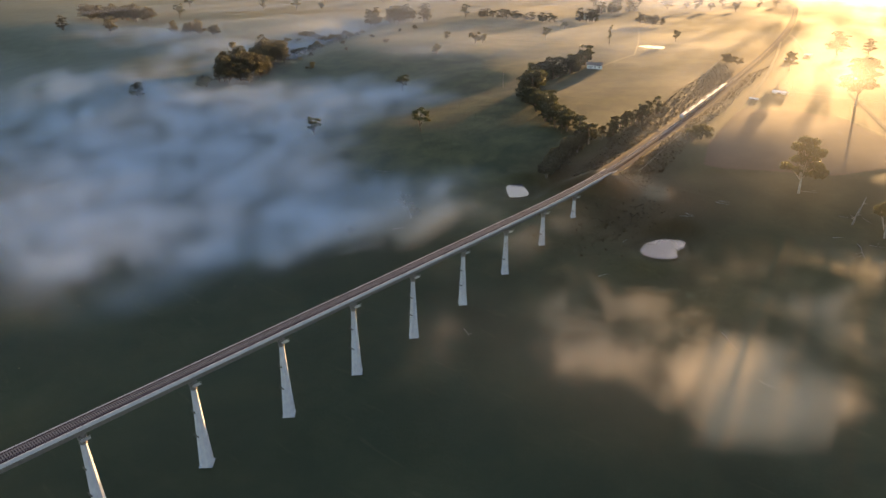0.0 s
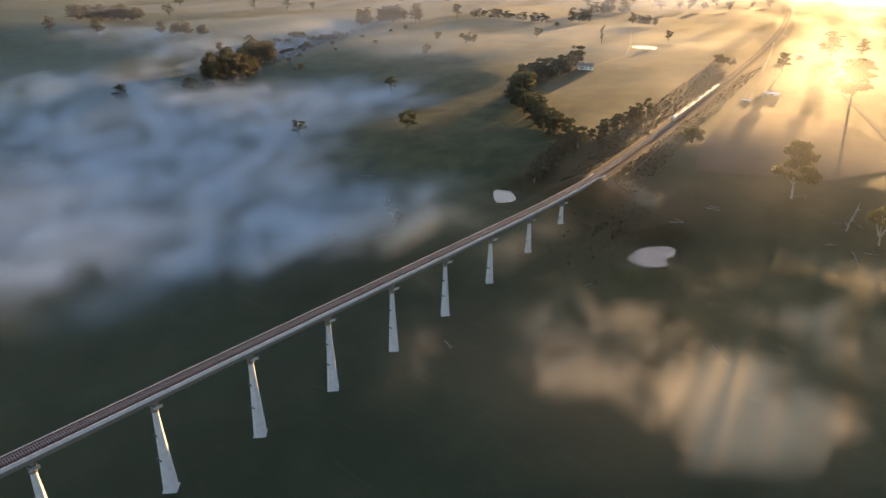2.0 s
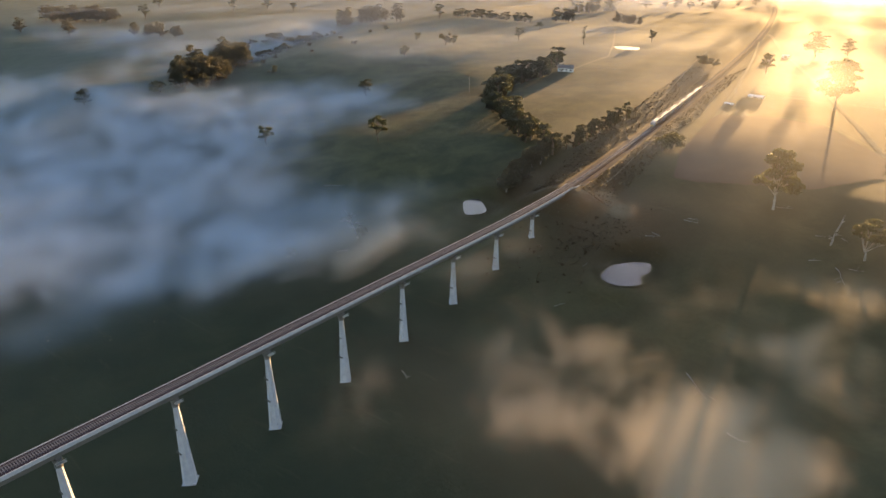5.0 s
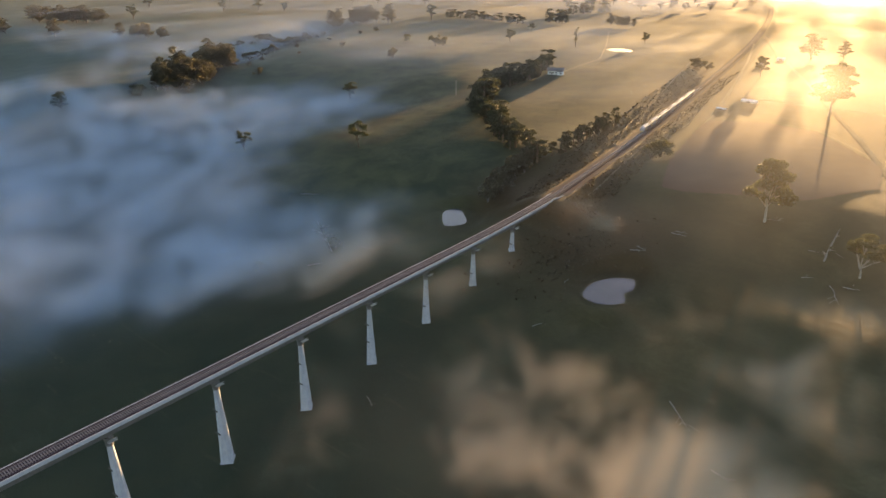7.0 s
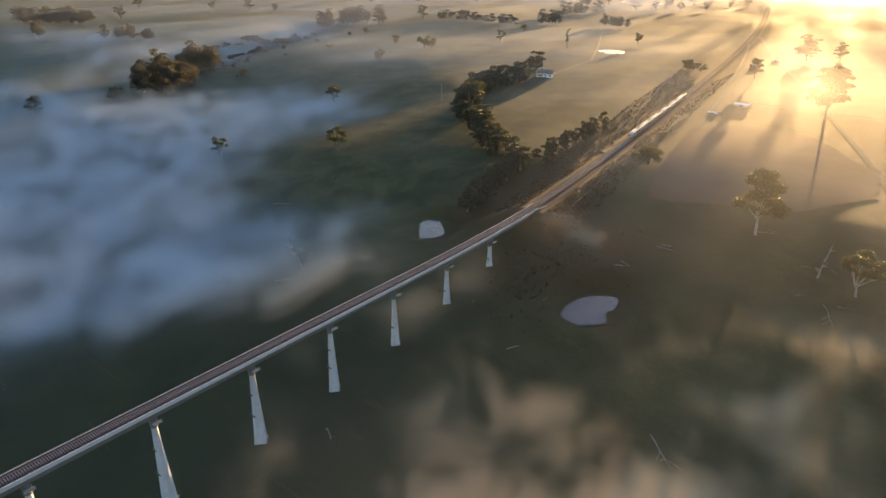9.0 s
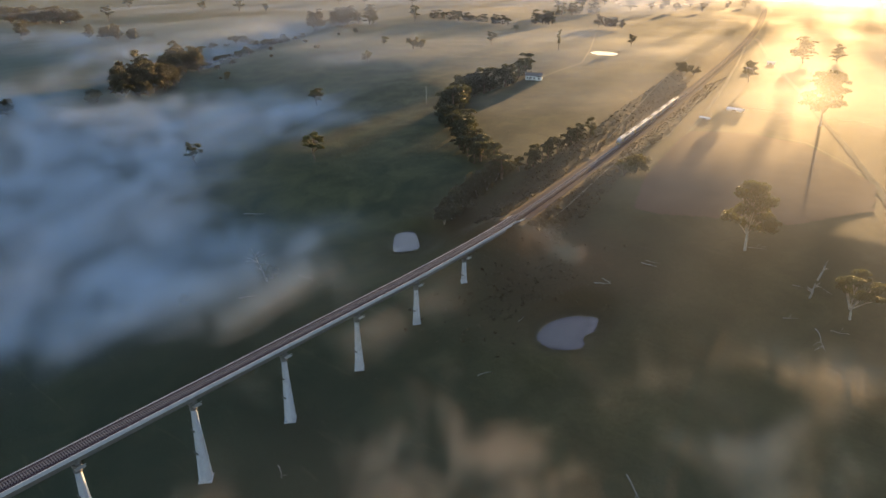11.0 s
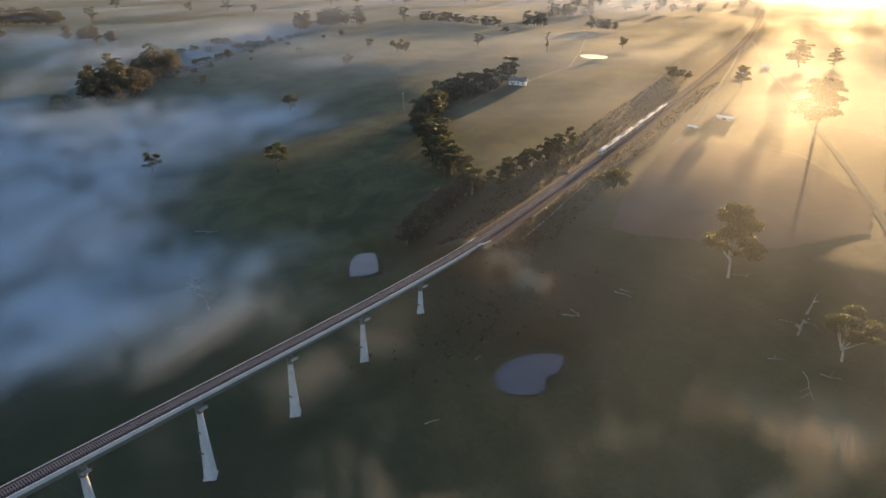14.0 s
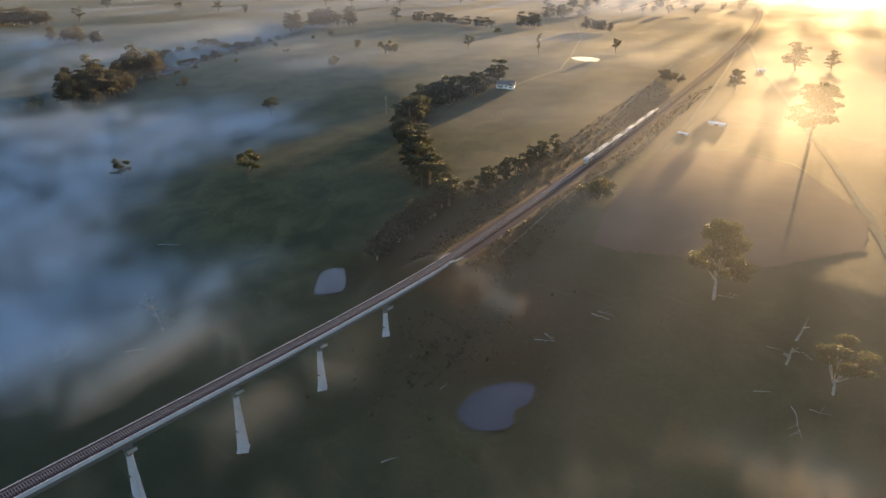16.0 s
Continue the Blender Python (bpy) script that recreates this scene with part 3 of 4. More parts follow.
def tree_meshes(kind, variant):
    """Meshes for a tree of unit height ten metres."""
    key = (kind, variant)
    if key in TREE_KINDS:
        return TREE_KINDS[key]
    rng = np.random.default_rng(sum(map(ord, kind)) * 7 + variant * 101)
    bm = bmesh.new()
    lobes = []
    if kind in ("gum", "spreading_gum", "open_gum", "woodland_gum"):
        fork = {"gum": 2.5, "spreading_gum": 2.2, "open_gum": 2.2, "woodland_gum": 1.6}[kind]
        wide = {"gum": 3.3, "spreading_gum": 4.2, "open_gum": 3.3, "woodland_gum": 3.2}[kind]
        low, high = {"gum": (3.2, 9.2), "spreading_gum": (4.9, 8.9), "open_gum": (3.8, 8.8), "woodland_gum": (1.8, 9.0)}[kind]
        stout = 0.6 if kind in ("open_gum", "woodland_gum") else 0.55
        lean = rng.uniform(-0.5, 0.5, 2)
        top = Vector((lean[0], lean[1], fork))
        tube(bm, [(0, 0, -0.5), (lean[0] * 0.2, lean[1] * 0.2, fork * 0.3), tuple(top * 0.7 + Vector((0.1, 0, 0.3))), tuple(top)], [0.42 * stout, 0.32 * stout, 0.27 * stout, 0.24 * stout], 7)
        limbs = {"gum": 10, "spreading_gum": 8, "open_gum": 7, "woodland_gum": 9}[kind]
        for i in range(limbs):
            a = 2.4 * i + rng.uniform(-0.4, 0.4)
            zt = low + (high - low) * (i + rng.uniform(0, 1)) / limbs
            r = wide * rng.uniform(0.55, 1.0)
            if kind != "spreading_gum":
                r *= 1.25 - 0.09 * zt
            else:
                r *= 1.5 - 0.1 * zt
            end = Vector((math.cos(a) * r, math.sin(a) * r, zt))
            mid = top.lerp(end, 0.5) + Vector((rng.uniform(-0.3, 0.3), rng.uniform(-0.3, 0.3), 0.35))
            tube(bm, [tuple(top - Vector((0, 0, 0.3))), tuple(mid), tuple(end)], [0.19 * stout, 0.12 * stout, 0.04], 5)
            for j in range(3):
                e2 = mid.lerp(end, rng.uniform(0.3, 1.0)) + Vector((rng.uniform(-1.2, 1.2), rng.uniform(-1.2, 1.2), rng.uniform(-0.1, 0.9)))
                tube(bm, [tuple(mid), tuple(e2)], [0.08 * stout, 0.025], 4)
                lobes.append((*e2, *rng.uniform(0.6, 1.1, 2), rng.uniform(0.35, 0.65)))
            lobes.append((*end, *rng.uniform(0.85, 1.35, 2), rng.uniform(0.45, 0.8)))
        if kind in ("gum", "woodland_gum"):
            for i in range(15):
                z = rng.uniform(low - 0.4, 9.0)
                r, a = 2.6 * (1.2 - 0.1 * z) * math.sqrt(rng.uniform(0, 1)), rng.uniform(0, 6.28)
                lobes.append((math.cos(a) * r, math.sin(a) * r, z, *rng.uniform(0.7, 1.2, 2), rng.uniform(0.4, 0.7)))
        count, size = {"gum": (12000, 0.15), "spreading_gum": (10000, 0.13), "open_gum": (4200, 0.2), "woodland_gum": (3000, 0.21)}[kind]
    elif kind == "cypress":
        tube(bm, [(0, 0, -0.5), (0.1, 0, 4), (0.2, 0.1, 7.5)], [0.4, 0.3, 0.08], 6)
        for i in range(16):
            z = rng.uniform(1.2, 9.0)
            r = 2.9 * math.sqrt(max(0.05, 1 - ((z - 4.2) / 5.4) ** 2)) * 0.7
            a = rng.uniform(0, 2 * math.pi)
            lobes.append((math.cos(a) * r, math.sin(a) * r, z, *rng.uniform(0.9, 1.6, 2), rng.uniform(0.8, 1.3)))
        count, size = 2300, 0.26
    elif kind == "slender":
        tube(bm, [(0, 0, -0.5), (0.1, 0, 5), (0, 0.1, 9.5)], [0.2, 0.14, 0.04], 6)
        for i in range(9):
            z = 3.6 + 6.2 * i / 8
            lobes.append((rng.uniform(-0.8, 0.8), rng.uniform(-0.8, 0.8), z, rng.uniform(0.5, 1.1), rng.uniform(0.5, 1.1), 0.45))
        count, size = 900, 0.2
    else:                                             # bush
        for i in range(5):
            a = rng.uniform(0, 6.28)
            end = (math.cos(a) * 2.5, math.sin(a) * 2.5, rng.uniform(4, 7))
            tube(bm, [(0, 0, -0.5), (end[0] * 0.4, end[1] * 0.4, end[2] * 0.6), end], [0.25, 0.15, 0.04], 5)
        for i in range(11):
            lobes.append((rng.uniform(-4.5, 4.5), rng.uniform(-4, 4), rng.uniform(2.0, 7.2), *rng.uniform(1.6, 2.8, 2), rng.uniform(1.4, 2.4)))
        count, size = 1500, 0.42
    wood = bpy.data.meshes.new("trunk")
    bm.to_mesh(wood)
    bm.free()
    crown = leaf_cloud(rng, lobes, count, size)
    leaf = {"cypress": LEAF_DARK, "bush": LEAF_SCRUB, "dark_bush": LEAF_WOOD, "woodland_gum": LEAF_WOOD}.get(kind, LEAF_GUM)
    crown.materials.append(leaf)
    wood.materials.append(BARK_DARK if kind in ("cypress", "bush", "slender", "woodland_gum", "open_gum") else BARK)
    TREE_KINDS[key] = (wood, crown)
    return wood, crown


LABELS = {
    "gum": "tall gum tree with pale trunk and dense olive crown", "spreading_gum": "spreading gum tree with white forked trunk and golden crown",
    "open_gum": "lone gum tree with open clumped crown in the paddock", "cypress": "dense dark cypress of a farm windbreak",
    "woodland_gum": "dense brown-green gum tree of a misty wood",
    "dark_bush": "dense dark brown-green shrub on the railway embankment", "slender": "slender tall tree with sparse foliage", "bush": "low brown-green bushy shrub on rough grass"}
plant_no = 0


def plant(kind, x, y, height, wide=1.0, group="", label=""):
    global plant_no
    plant_no += 1
    rng = random.Random(plant_no * 13 + 5)
    wood, crown = tree_meshes(kind, plant_no % 3)
    root = new("shrub" if "bush" in kind else "tree")
    k = height / (9.6 if "bush" not in kind else 8.5)
    root.location = (x, y, ground_h(x, y))
    root.rotation_euler = (0, 0, rng.uniform(0, 6.28))
    root.scale = (k * wide, k * wide, k)
    for nm, me in (("trunk", wood), ("crown", crown)):
        o = new(nm, me)
        o.parent = root
    return tagged(root, label or LABELS[kind], "shrub" if "bush" in kind else "tree", group)


def row(kind, ax, ay, bx, by, n, height, group, wob=4.0, wide=1.0):
    rng = random.Random(int(abs(ax * 3 + by)))
    for i in range(n):
        f = (i + 0.5) / n
        plant(kind, ax + (bx - ax) * f + rng.uniform(-wob, wob), ay + (by - ay) * f + rng.uniform(-wob, wob), height * rng.uniform(0.72, 1.15), wide, group)


# lone trees of the near paddocks
plant("gum", 90, 76, 31, 1.02)
plant("spreading_gum", 135, 47, 18.5, 1.18)
plant("open_gum", -259, 32, 16, 1.15)
plant("open_gum", -174, 67, 20, 1.1)
plant("open_gum", -303, 181, 17, 1.35)
plant("gum", 74, 283, 36, 1.25, label="tall hazy gum tree with a full crown by the paddock fence")
plant("woodland_gum", 5, 544, 26, 1.5, label="broad hazy gum tree in the sunlit far paddock")
plant("woodland_gum", 30, 572, 17, 1.4, label="hazy gum tree in the sunlit far paddock")
plant("open_gum", -329.5, 484, 17, 1.2)
plant("open_gum", -383, 619, 13, 1.2)
plant("slender", -241.5, 493, 21)
plant("open_gum", -188.6, 573, 16)
plant("bush", -481, 208, 9)
plant("bush", -487, 73, 11, 1.5)
plant("woodland_gum", -483, -3, 16, 1.4)
plant("woodland_gum", -956, 189, 28, 1.2)
plant("woodland_gum", -1073, 163, 24, 1.3)
for x, y, hh in ((-1062, 554, 24), (-1037, 620, 26), (-991, 650, 20), (-1078, 376, 28), (-1372, 565, 28), (-625, 678, 28)):
    plant("open_gum", x, y, hh, 1.1)
for x, y, hh in ((-586, 502, 8), (-452, 423, 10), (-383, 324, 12), (-389, 407, 15), (-381, 412, 11)):
    plant("bush", x, y, hh, 0.8)
plant("gum", -6, 404, 17, 1.1, label="hazy round-headed gum beside the service track")
# farm windbreak round the home paddock
row("cypress", -192, 352, -178, 300, 4, 17, "windbreak trees", 2.5, 1.5)
row("cypress", -178, 300, -178, 225, 14, 18, "windbreak trees", 5, 1.45)
row("cypress", -176, 222, -146, 170, 13, 20, "windbreak trees", 6, 1.45)
row("cypress", -143, 165, -48, 90, 30, 14, "windbreak trees", 6, 1.4)
row("cypress", -40, 100, -38, 180, 18, 12, "railway hedge trees", 3, 0.95)
row("dark_bush", -47, 92, -44, 34, 17, 9, "embankment shrubs", 4)
plant("bush", -80, -41, 6, 1.0)
plant("bush", -97, -76, 4, 1.2)
row("bush", 11, 128, 16, 142, 4, 9, "embankment shrubs", 3)
row("bush", -75, 425, -66, 460, 4, 8, "line side shrubs", 4)
# gully wood in the mist
rng_g = random.Random(4)
for i in range(66):
    f = rng_g.random()
    plant("woodland_gum", -490 - 66 * f + rng_g.uniform(-20, 16), 100 + 106 * f + rng_g.uniform(-14, 26), rng_g.uniform(15, 27) + 9 * (i % 6 == 0), 1.0, "gully wood")
for i in range(26):
    f = rng_g.random()
    plant("dark_bush", -588 - 150 * f + rng_g.uniform(-30, 22), 225 + 285 * f + rng_g.uniform(-30, 30), rng_g.uniform(5, 12), 1.3, "gully scrub", "dark shrub in the misty gully")
row("woodland_gum", -850, 236, -762, 262, 9, 19, "trees behind the misty field", 9, 1.2)
for x, y in ((-530, 232), (-556, 268), (-560, 330), (-566, 390), (-586, 470), (-520, 300), (-505, 360)):
    plant("dark_bush", x, y, rng_g.uniform(3.5, 6), 1.2, "spur shrubs", "small dark shrub on the brow of the spur")
# far woods and windbreaks
row("woodland_gum", -1240, 258, -1085, 328, 20, 27, "far wood", 14, 1.6)
row("woodland_gum", -760, 565, -665, 618, 13, 29, "far grove", 14, 1.2)
row("cypress", -640, 728, -449, 706, 16, 15, "far windbreak", 5, 1.5)
row("cypress", -445, 760, -410, 772, 6, 19, "far clump", 5, 1.2)
row("cypress", -505, 940, -470, 1030, 8, 20, "far windbreak", 8, 1.4)
row("woodland_gum", -348, 797, -298, 791, 6, 19, "far clump", 4, 1.2)
row("open_gum", -430, 1075, -310, 1170, 5, 19, "far trees", 12, 1.2)
row("cypress", -700, 1200, -350, 1500, 14, 20, "horizon trees", 40, 1.6)
row("open_gum", -1700, 700, -900, 1200, 22, 24, "horizon trees", 80, 1.4)


# ---- ponds, fields, farm and fences ----
def pond(cx, cy, shore, seed, label, level=0.45):
    """Still water inside a shore line, given as a few turning points about the middle and smoothed between them."""
    bm = bmesh.new()
    z = natural(cx, cy) - level
    vs = []
    n = len(shore)
    for i in range(n):
        p0, p1, p2, p3 = (Vector(shore[(i + j - 1) % n]) for j in range(4))
        for k in range(6):
            f = k / 6
            p = 0.5 * (2 * p1 + (p2 - p0) * f + (2 * p0 - 5 * p1 + 4 * p2 - p3) * f * f + (3 * p1 - p0 - 3 * p2 + p3) * f ** 3)
            p *= 1 + 0.05 * noise.noise(Vector((p.x * 0.7, p.y * 0.7, seed)))
            vs.append(bm.verts.new((cx + p.x, cy + p.y, z)))
    bm.faces.new(vs)
    bmesh.ops.triangulate(bm, faces=bm.faces)
    return tagged(part("pond", bm, WATER), label, "pond", kind="structure")


pond(53, -7, [(-7, -10), (-8, 1), (-4, 10), (4, 15), (8, 7), (7, 0), (10, -6), (8, -11), (2, -15), (-3, -14)], 3, "still farm pond reflecting the pale sky")
pond(-50, 17, [(4, -12), (-7, -1), (-10, 6), (-6, 12), (3, 6), (10, -3)], 9, "small farm pond beside the railway embankment")
pond(-187, 497, [(-17, 0), (-10, 15), (11, 11), (18, -13), (2, -15)], 5, "round farm dam shining in low sun")


def field_sheet(name, x0, x1, y0, y1, inside, material, up, step=4.0):
    """A patch of ground cover laid over the land, with a ragged cut edge."""
    nx, ny = int((x1 - x0) / step), int((y1 - y0) / step)
    verts, faces, ids = [], [], {}

    def vid(i, j):
        if (i, j) not in ids:
            x, y = x0 + i * step, y0 + j * step
            ids[(i, j)] = len(verts)
            verts.append((x, y, ground_h(x, y) + up))
        return ids[(i, j)]
    for j in range(ny):
        for i in range(nx):
            if inside(x0 + (i + 0.5) * step, y0 + (j + 0.5) * step):
                faces.append((vid(i, j), vid(i + 1, j), vid(i + 1, j + 1), vid(i, j + 1)))
    me = bpy.data.meshes.new(name)
    me.from_pydata(verts, [], faces)
    me.polygons.foreach_set("use_smooth", [True] * len(faces))
    me.materials.append(material)
    return new(name, me)


FIELD = [(33, 92), (22, 128), (12, 205), (12, 226), (45, 240), (77, 232), (122, 178), (126, 142), (100, 108), (66, 99), (48, 92)]


def in_poly(x, y, poly):
    odd = False
    for (ax, ay), (bx, by) in zip(poly, poly[1:] + poly[:1]):
        if (ay > y) != (by > y) and x < (bx - ax) * (y - ay) / (by - ay) + ax:
            odd = not odd
    return odd


tagged(field_sheet("ploughed_field", 0, 140, 80, 250, lambda x, y: in_poly(x, y, FIELD), EARTH, 0.18, 1.6), "bare brown ploughed field in the pasture", "field", kind="structure")


def strip(name, pts, width, material, up, label):
    rings = []
    dense = []
    for (ax, ay), (bx, by) in zip(pts, pts[1:]):
        n = max(2, int(math.hypot(bx - ax, by - ay) / 5))
        dense += [(ax + (bx - ax) * i / n, ay + (by - ay) * i / n) for i in range(n)]
    dense.append(pts[-1])
    bm = bmesh.new()
    prev = None
    for i, (x, y) in enumerate(dense):
        qx, qy = dense[min(i + 1, len(dense) - 1)]
        ox, oy = dense[max(i - 1, 0)]
        d = Vector((qx - ox, qy - oy)).normalized()
        w = width * (0.85 + 0.3 * noise.noise(Vector((x * 0.1, y * 0.1, 3))))
        row_v = []
        for s in (-0.5, -0.17, 0.17, 0.5):
            px, py = x - d.y * w * s, y + d.x * w * s
            row_v.append(bm.verts.new((px, py, ground_h(px, py) + up)))
        if prev:
            for a in range(3):
                bm.faces.new((prev[a], row_v[a], row_v[a + 1], prev[a + 1]))
        prev = row_v
    bmesh.ops.recalc_face_normals(bm, faces=bm.faces)
    return tagged(part(name, bm, material), label, "track", kind="structure")


strip("farm_road", [(150, 100), (121, 180), (90, 257), (60, 330), (20, 430), (-25, 540), (-110, 800)], 4.0, TRACKDIRT, 0.15, "pale dirt farm road across the paddocks")
strip("farm_track", [(14, 232), (45, 243), (77, 236), (124, 182)], 0.8, TRACKDIRT, 0.25, "pale worn edge of the ploughed field")
strip("farm_track", [(14, 200), (10, 230), (-2, 300), (-22, 400), (-50, 520), (-100, 720)], 3.0, TRACKDIRT, 0.15, "pale service track beside the railway")
strip("farm_track", [(-165, 330), (-172, 420), (-215, 520), (-300, 700), (-420, 900)], 2.0, TRACKDIRT, 0.15, "pale dirt drive to the farmhouse")


def house(x, y, rz):
    t = tagged(new("farmhouse"), "white weatherboard farmhouse with grey iron roof", "house")
    t.location, t.rotation_euler = (x, y, ground_h(x, y) - 0.2), (0, 0, rz)
    wall = part("wall", solid((-7.5, 7.5, -4.2, 4.2, 0, 3.4), (2.0, 7.5, -7.4, -4.1, 0, 3.2)), WHITEWALL, t)
    rf = [[(-8.1, -4.9, 3.3), (-8.1, 4.9, 3.3), (-8.1, 0, 5.9)], [(8.1, -4.9, 3.3), (8.1, 4.9, 3.3), (8.1, 0, 5.9)]]
    roof = part("roof", loft(rf), ROOFIRON, t, "grey corrugated iron gable roof")
    part("porch_roof", loft([[(1.6, -7.9, 3.1), (7.9, -7.9, 3.1), (4.7, -7.9, 4.7)], [(1.6, -3.5, 3.1), (7.9, -3.5, 3.1), (4.7, -3.5, 4.7)]]), ROOFIRON, t)
    part("chimney", solid((-3.4, -2.5, 0.8, 1.7, 4.5, 7.0)), CONCRETE_DARK, roof)
    for wx in (-5.5, -2.6, 0.4):
        w = part("window", solid((wx - 0.7, wx + 0.7, -4.26, -4.19, 1.1, 2.5)), DARKGLASS, wall)
        part("window_frame", solid((wx - 0.85, wx + 0.85, -4.25, -4.195, 0.98, 1.1), (wx - 0.85, wx + 0.85, -4.25, -4.195, 2.5, 2.62)), WHITEWALL, w)
    part("window", solid((3.8, 5.6, -7.46, -7.39, 1.0, 2.4)), DARKGLASS, wall)
    part("door", solid((-4.4, -3.5, -4.27, -4.19, 0.1, 2.15)), BLACK, wall)
    return t


house(-168, 322, 0.5)


def shed(x, y, rz, lx, ly, hh, label):
    t = tagged(new("farm_shed"), label, "shed")
    t.location, t.rotation_euler = (x, y, ground_h(x, y) - 0.15), (0, 0, rz)
    w = part("wall", solid((-lx, lx, -ly, ly, 0, hh)), PALEIRON, t)
    part("roof", loft([[(-lx - 0.4, -ly - 0.4, hh), (-lx - 0.4, ly + 0.4, hh), (-lx - 0.4, ly * 0.1, hh + ly * 0.45)], [(lx + 0.4, -ly - 0.4, hh), (lx + 0.4, ly + 0.4, hh), (lx + 0.4, ly * 0.1, hh + ly * 0.45)]]), PALEIRON, t)
    part("door", solid((-1.5, 1.5, -ly - 0.05, -ly + 0.02, 0.05, hh * 0.85)), BLACK, w)
    return t


shed(17, 295, -0.15, 5.5, 2.2, 1.3, "long pale iron farm shed beside the line")
shed(-22, 461, 0.2, 3.6, 2.2, 2.2, "pale iron shed in the hazy far paddock")
shed(-18, 519, 0.1, 3.6, 2.2, 2.2, "pale iron shed in the hazy far paddock")
shed(7, 262, -0.2, 3.4, 1.4, 0.8, "low pale iron shelter by the service track")


# ---- fallen timber ----
def fallen(x, y, length, rz, seed, label, branches=3, thick=0.35):
    thick *= 0.52
    rng = random.Random(seed)
    t = tagged(new("fallen_log"), label, "log")
    t.location, t.rotation_euler = (x, y, ground_h(x, y)), (0, 0, rz)

    def lift(px, py):
        wx, wy = x + px * math.cos(rz) - py * math.sin(rz), y + px * math.sin(rz) + py * math.cos(rz)
        return ground_h(wx, wy) - ground_h(x, y)
    bm = bmesh.new()
    pts, rad = [], []
    for i in range(6):
        f = i / 5
        px, py = (f - 0.5) * length, rng.uniform(-0.04, 0.04) * length
        pts.append((px, py, lift(px, py) + thick * (0.8 - 0.3 * f)))
        rad.append(thick * (1 - 0.75 * f))
    tube(bm, pts, rad, 7)
    part("trunk", bm, DEADWOOD, t)
    for b in range(branches):
        f = rng.uniform(0.35, 0.95)
        px = (f - 0.5) * length
        ln, a = length * rng.uniform(0.2, 0.4), rng.choice((-1, 1)) * rng.uniform(0.5, 1.2)
        ex, ey = px + math.cos(a) * ln, math.sin(a) * ln
        bm = bmesh.new()
        tube(bm, [(px, 0, lift(px, 0) + thick * 0.5), ((px + ex) / 2, ey * 0.45, lift((px + ex) / 2, ey / 2) + thick + 0.5), (ex, ey, lift(ex, ey) + rng.uniform(0.1, 1.2))], [thick * 0.45, thick * 0.3, 0.05], 5)
        part("branch", bm, DEADWOOD, t)
    return t


def snag(x, y, height, seed, label, lean=(0.0, 0.0), limbs=5):
    rng = random.Random(seed)
    t = tagged(new("dead_tree"), label, "tree")
    t.location = (x, y, ground_h(x, y))
    bm = bmesh.new()
    top = Vector((lean[0] * height, lean[1] * height, height))
    tube(bm, [(0, 0, -0.5), tuple(top * 0.4 + Vector((0.2, 0.1, 0))), tuple(top * 0.75), tuple(top)], [0.45, 0.34, 0.2, 0.06], 7)
    part("trunk", bm, DEADWOOD, t)
    for i in range(limbs):
        f = rng.uniform(0.35, 0.85)
        a = rng.uniform(0, 6.28)
        ln = height * rng.uniform(0.2, 0.42)
        p = top * f
        e = p + Vector((math.cos(a) * ln, math.sin(a) * ln, ln * rng.uniform(0.0, 0.6)))
        m = p.lerp(e, 0.55) + Vector((0, 0, 0.4))
        bm = bmesh.new()
        tube(bm, [tuple(p), tuple(m), tuple(e)], [0.22, 0.14, 0.04], 5)
        e2 = m + Vector((rng.uniform(-1.5, 1.5), rng.uniform(-1.5, 1.5), rng.uniform(0.2, 1.5)))
        tube(bm, [tuple(m), tuple(e2)], [0.1, 0.03], 4)
        part("limb", bm, DEADWOOD, t)
    return t


snag(120.4, 53.2, 6.5, 2, "bleached dead gum tree with bare broken limbs", (0.1, 0.05), 4)
snag(119.8, 66.5, 8.5, 7, "bleached leaning dead gum trunk in the pasture", (0.22, 0.1), 1)
snag(-80, -44, 15, 11, "tall grey dead gum tree standing in mist", (-0.5, -0.1), 8)
fallen(129.5, 31, 12, -1.1, 1, "bleached fallen gum branch on dark grass", 3)
fallen(134, 38, 6, 0.2, 2, "bleached fallen branch below the gum tree", 2, 0.25)
fallen(118, 38, 5, 0.5, 3, "short bleached log lying in the grass", 1, 0.3)
fallen(115, 59, 4, 0.1, 4, "bleached fallen branch beside the dead tree", 2, 0.25)
fallen(125, 60, 5, -0.6, 5, "thin fallen branch on the grass", 2, 0.15)
fallen(94, 80, 8, 0.3, 6, "bleached fallen branch below the tall gum", 3, 0.22)
fallen(50.5, 24.6, 6, 0.4, 7, "heap of pale fallen timber in the paddock", 4, 0.4)
fallen(51.5, 27, 5, -0.3, 8, "pale broken log in the paddock", 2, 0.35)
fallen(61, 46, 7, 0.05, 9, "pale split log in the paddock", 1, 0.4)
fallen(61.5, 48.5, 6, 0.1, 19, "pale split log in the paddock", 1, 0.3)
fallen(-67.4, -32, 9, 0.15, 10, "grey fallen log beside the dead tree", 2)
fallen(-77, -57, 8, 0.9, 11, "grey fallen log in thin mist", 1)
fallen(-143, -4, 13, 0.5, 12, "long dark fallen trunk on the west pasture", 2, 0.45)
fallen(40, -42, 5, 1.0, 13, "short bleached log on the dark pasture", 1, 0.4)
fallen(16, -113, 6, -0.5, 14, "pale fallen log near the viaduct piers", 1, 0.35)
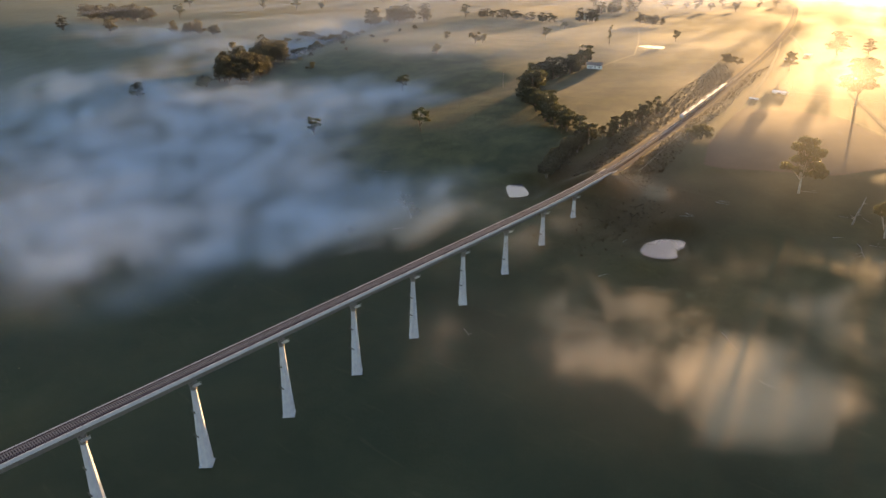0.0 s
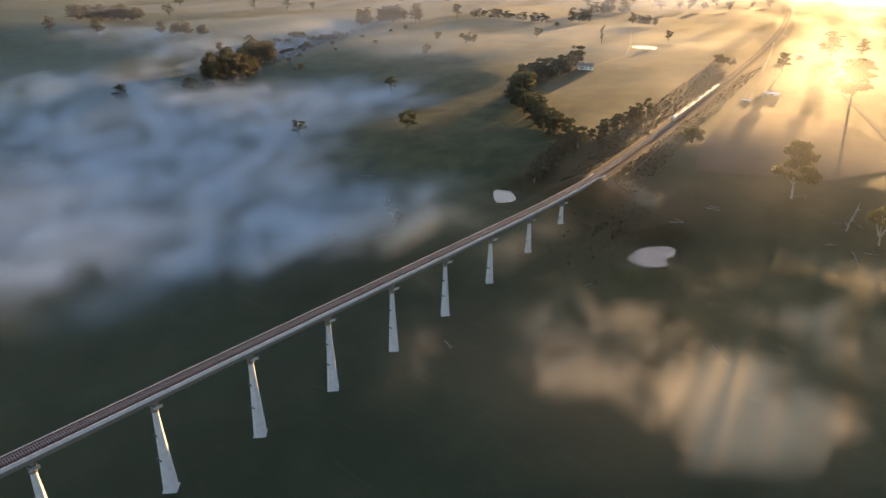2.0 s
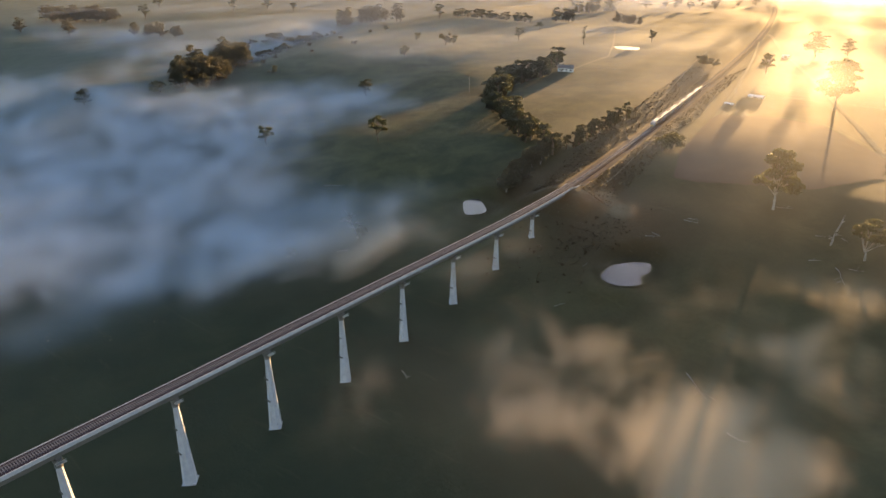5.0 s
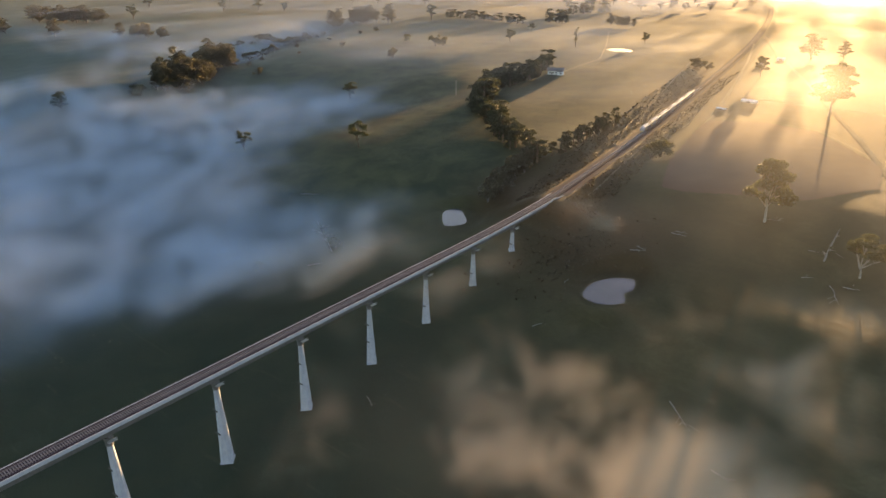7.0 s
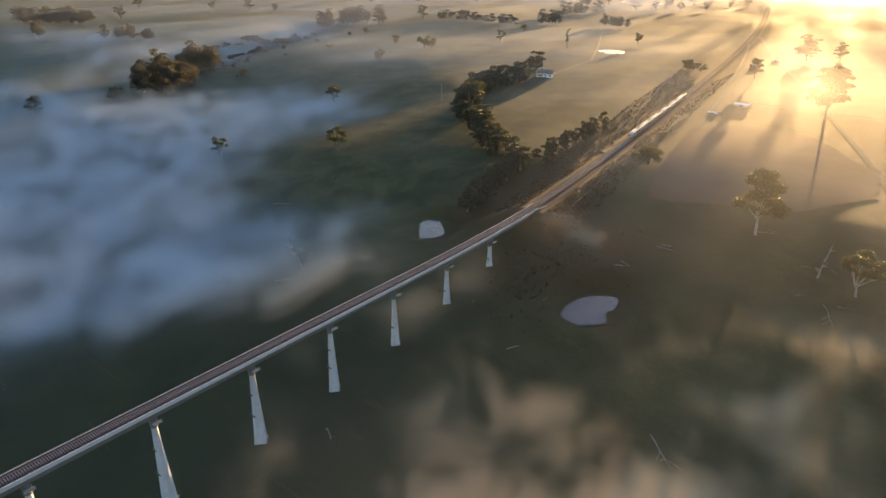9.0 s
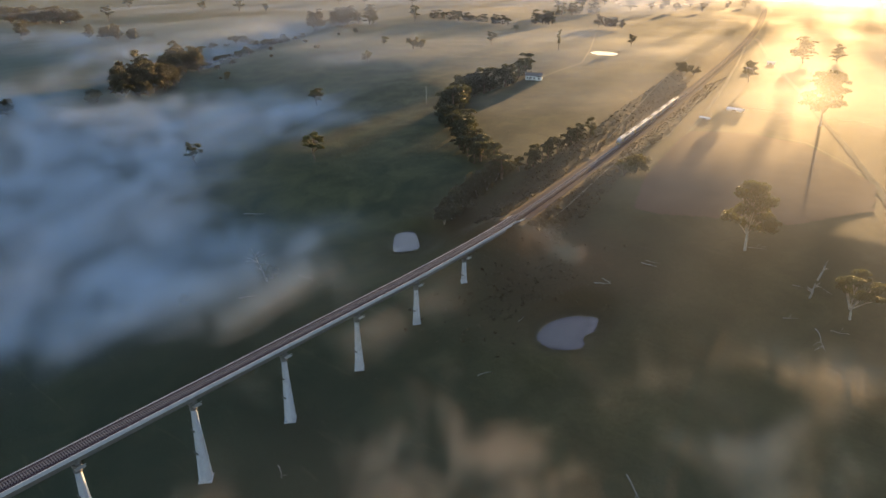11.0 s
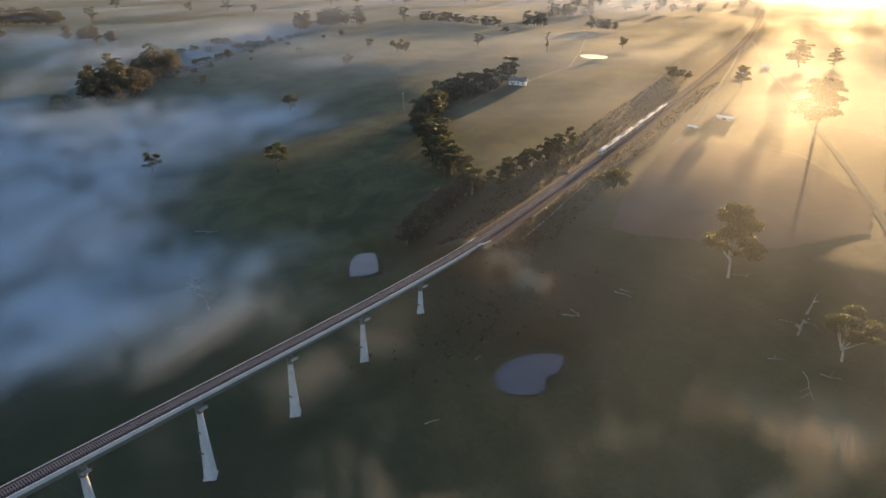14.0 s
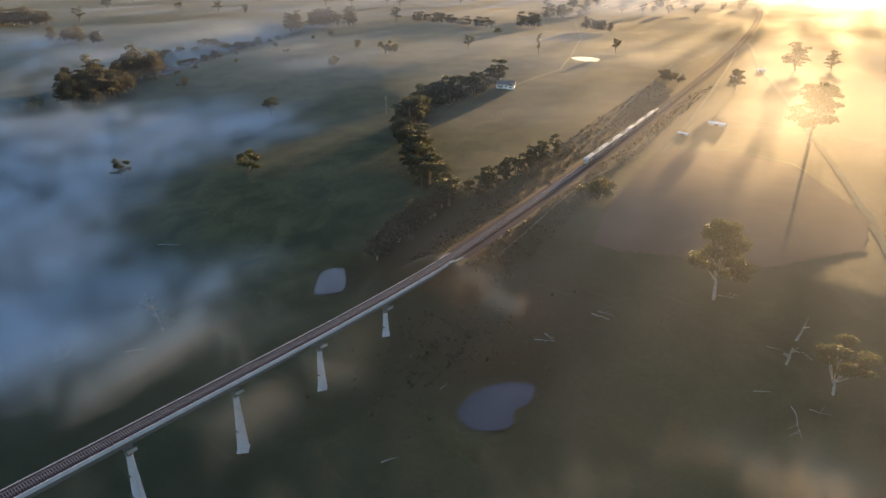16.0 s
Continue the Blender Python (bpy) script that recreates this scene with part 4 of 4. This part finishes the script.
fallen(124, -77, 6, -0.2, 15, "pale fallen log showing through the mist", 1, 0.45)
fallen(105, -60, 14, -0.75, 16, "long bleached fallen gum trunk in the mist", 3, 0.4)
fallen(34.8, -10.8, 3, 1.4, 17, "pale broken stump beside the pond", 1, 0.3)
fallen(-20, 148, 5, -0.6, 18, "pale pile of timber beside the railway", 2, 0.5)


# ---- fences ----
def fence(pts, label, gap=4.0):
    t = tagged(new("wire_fence"), label, "fence")
    me = None
    tops = []
    for (ax, ay), (bx, by) in zip(pts, pts[1:]):
        n = max(1, int(math.hypot(bx - ax, by - ay) / gap))
        for i in range(n):
            x, y = ax + (bx - ax) * i / n, ay + (by - ay) * i / n
            z = ground_h(x, y)
            tops.append((x, y, z))
            if me is None:
                o = part("post", solid((-0.06, 0.06, -0.06, 0.06, -0.4, 1.2)), POSTWOOD, t)
                me = o.data
                o.location = (x, y, z)
            else:
                share("post", me, t, (x, y, z))
    for up in (0.5, 1.05):
        bm = bmesh.new()
        tube(bm, [(x, y, z + up) for x, y, z in tops], [0.025] * len(tops), 3)
        part("wire", bm, POSTWOOD, t)
    return t


fence([(7, 60), (3, 100), (-2, 150), (4, 205), (-12, 290), (-34, 400)], "post and wire fence along the railway", 5.0)
fence([(-30, 190), (-60, 330), (-100, 520)], "post and wire fence west of the railway", 6.0)
fence([(17, 305), (95, 300), (150, 285)], "post and wire paddock fence in golden haze", 5.0)
pole = tagged(new("power_pole"), "grey timber power pole beside the windbreak", "pole")
pole.location = (-202.8, 212.5, ground_h(-202.8, 212.5))
bm = bmesh.new()
tube(bm, [(0, 0, -1), (0, 0, 13)], [0.2, 0.14], 8)
part("shaft", bm, POSTWOOD, pole)
part("crossarm", solid((-1.2, 1.2, -0.08, 0.08, 12.0, 12.2)), POSTWOOD, pole)


# ---- rough scrub and tussocks ----
def tussocks(name, n, where, size, label, material, seed):
    rng = np.random.default_rng(seed)
    verts, faces = [], []
    while n:
        x, y = where(rng)
        if any(math.hypot((x - px) / rx, (y - py) / ry) < 1.15 for px, py, rx, ry in POOLS):
            continue
        z = ground_h(x, y)
        s = size * rng.uniform(0.5, 1.5)
        n -= 1
        for _ in range(7):
            c = np.array([x, y, z]) + np.array([rng.normal() * 0.5, rng.normal() * 0.5, abs(rng.normal()) * 0.45]) * s
            u, v = rng.normal(size=3) * s * 0.42, rng.normal(size=3) * s * 0.42
            k = len(verts)
            verts += [tuple(c - u), tuple(c + v), tuple(c + u)]
            faces.append((k, k + 1, k + 2))
    me = bpy.data.meshes.new(name)
    me.from_pydata(verts, [], faces)
    me.materials.append(material)
    return tagged(new(name, me), label, "scrub", kind="stuff")


tussocks("bracken", 420, lambda r: (22 + r.normal() * 15, 10 + r.normal() * 20), 0.6, "brown bracken and rough grass under the viaduct end", LEAF_BRACKEN, 1)
tussocks("tussocks", 2500, lambda r: (-90 - abs(r.normal()) * 150, 20 + r.normal() * 110), 0.3, "rough grass tussocks over the pasture", LEAF_SCRUB, 2)


def beside_line(r):
    y = 42 + 380 * r.random() ** 1.6
    return track_x(y) + r.choice((-1, 1)) * r.uniform(6.5, 24), y


tussocks("line_side_scrub", 3200, beside_line, 0.62, "dry grass and brown scrub along the railway cutting", LEAF_BRACKEN, 3)

# ---- sleepers ----
sleeper_me = part("sleeper", solid((-1.3, 1.3, -0.13, 0.13, -0.08, 0.13)), SLEEPER, railway).data
spare = []
for i in range(1150):
    y = -340 + 0.62 * i
    if y > 372:
        break
    if -165 <= y < 20 and len(railway.children) < 305:
        share("sleeper", sleeper_me, railway, (track_x(y), y, track_z(y)))
    else:
        spare.append((track_x(y), y, track_z(y), -math.atan((track_x(y + 1) - track_x(y - 1)) / 2)))
bm = bmesh.new()
for x, y, z, a in spare:
    c, s = math.cos(a), math.sin(a)
    vs = [bm.verts.new((x + px * c - py * s, y + px * s + py * c, z + pz)) for pz in (-0.08, 0.13) for py in (-0.13, 0.13) for px in (-1.3, 1.3)]
    for f in ((4, 5, 7, 6), (0, 1, 5, 4), (2, 6, 7, 3), (0, 4, 6, 2), (1, 3, 7, 5)):
        bm.faces.new([vs[i] for i in f])
tagged(part("sleepers", bm, SLEEPER, railway), kind="stuff")
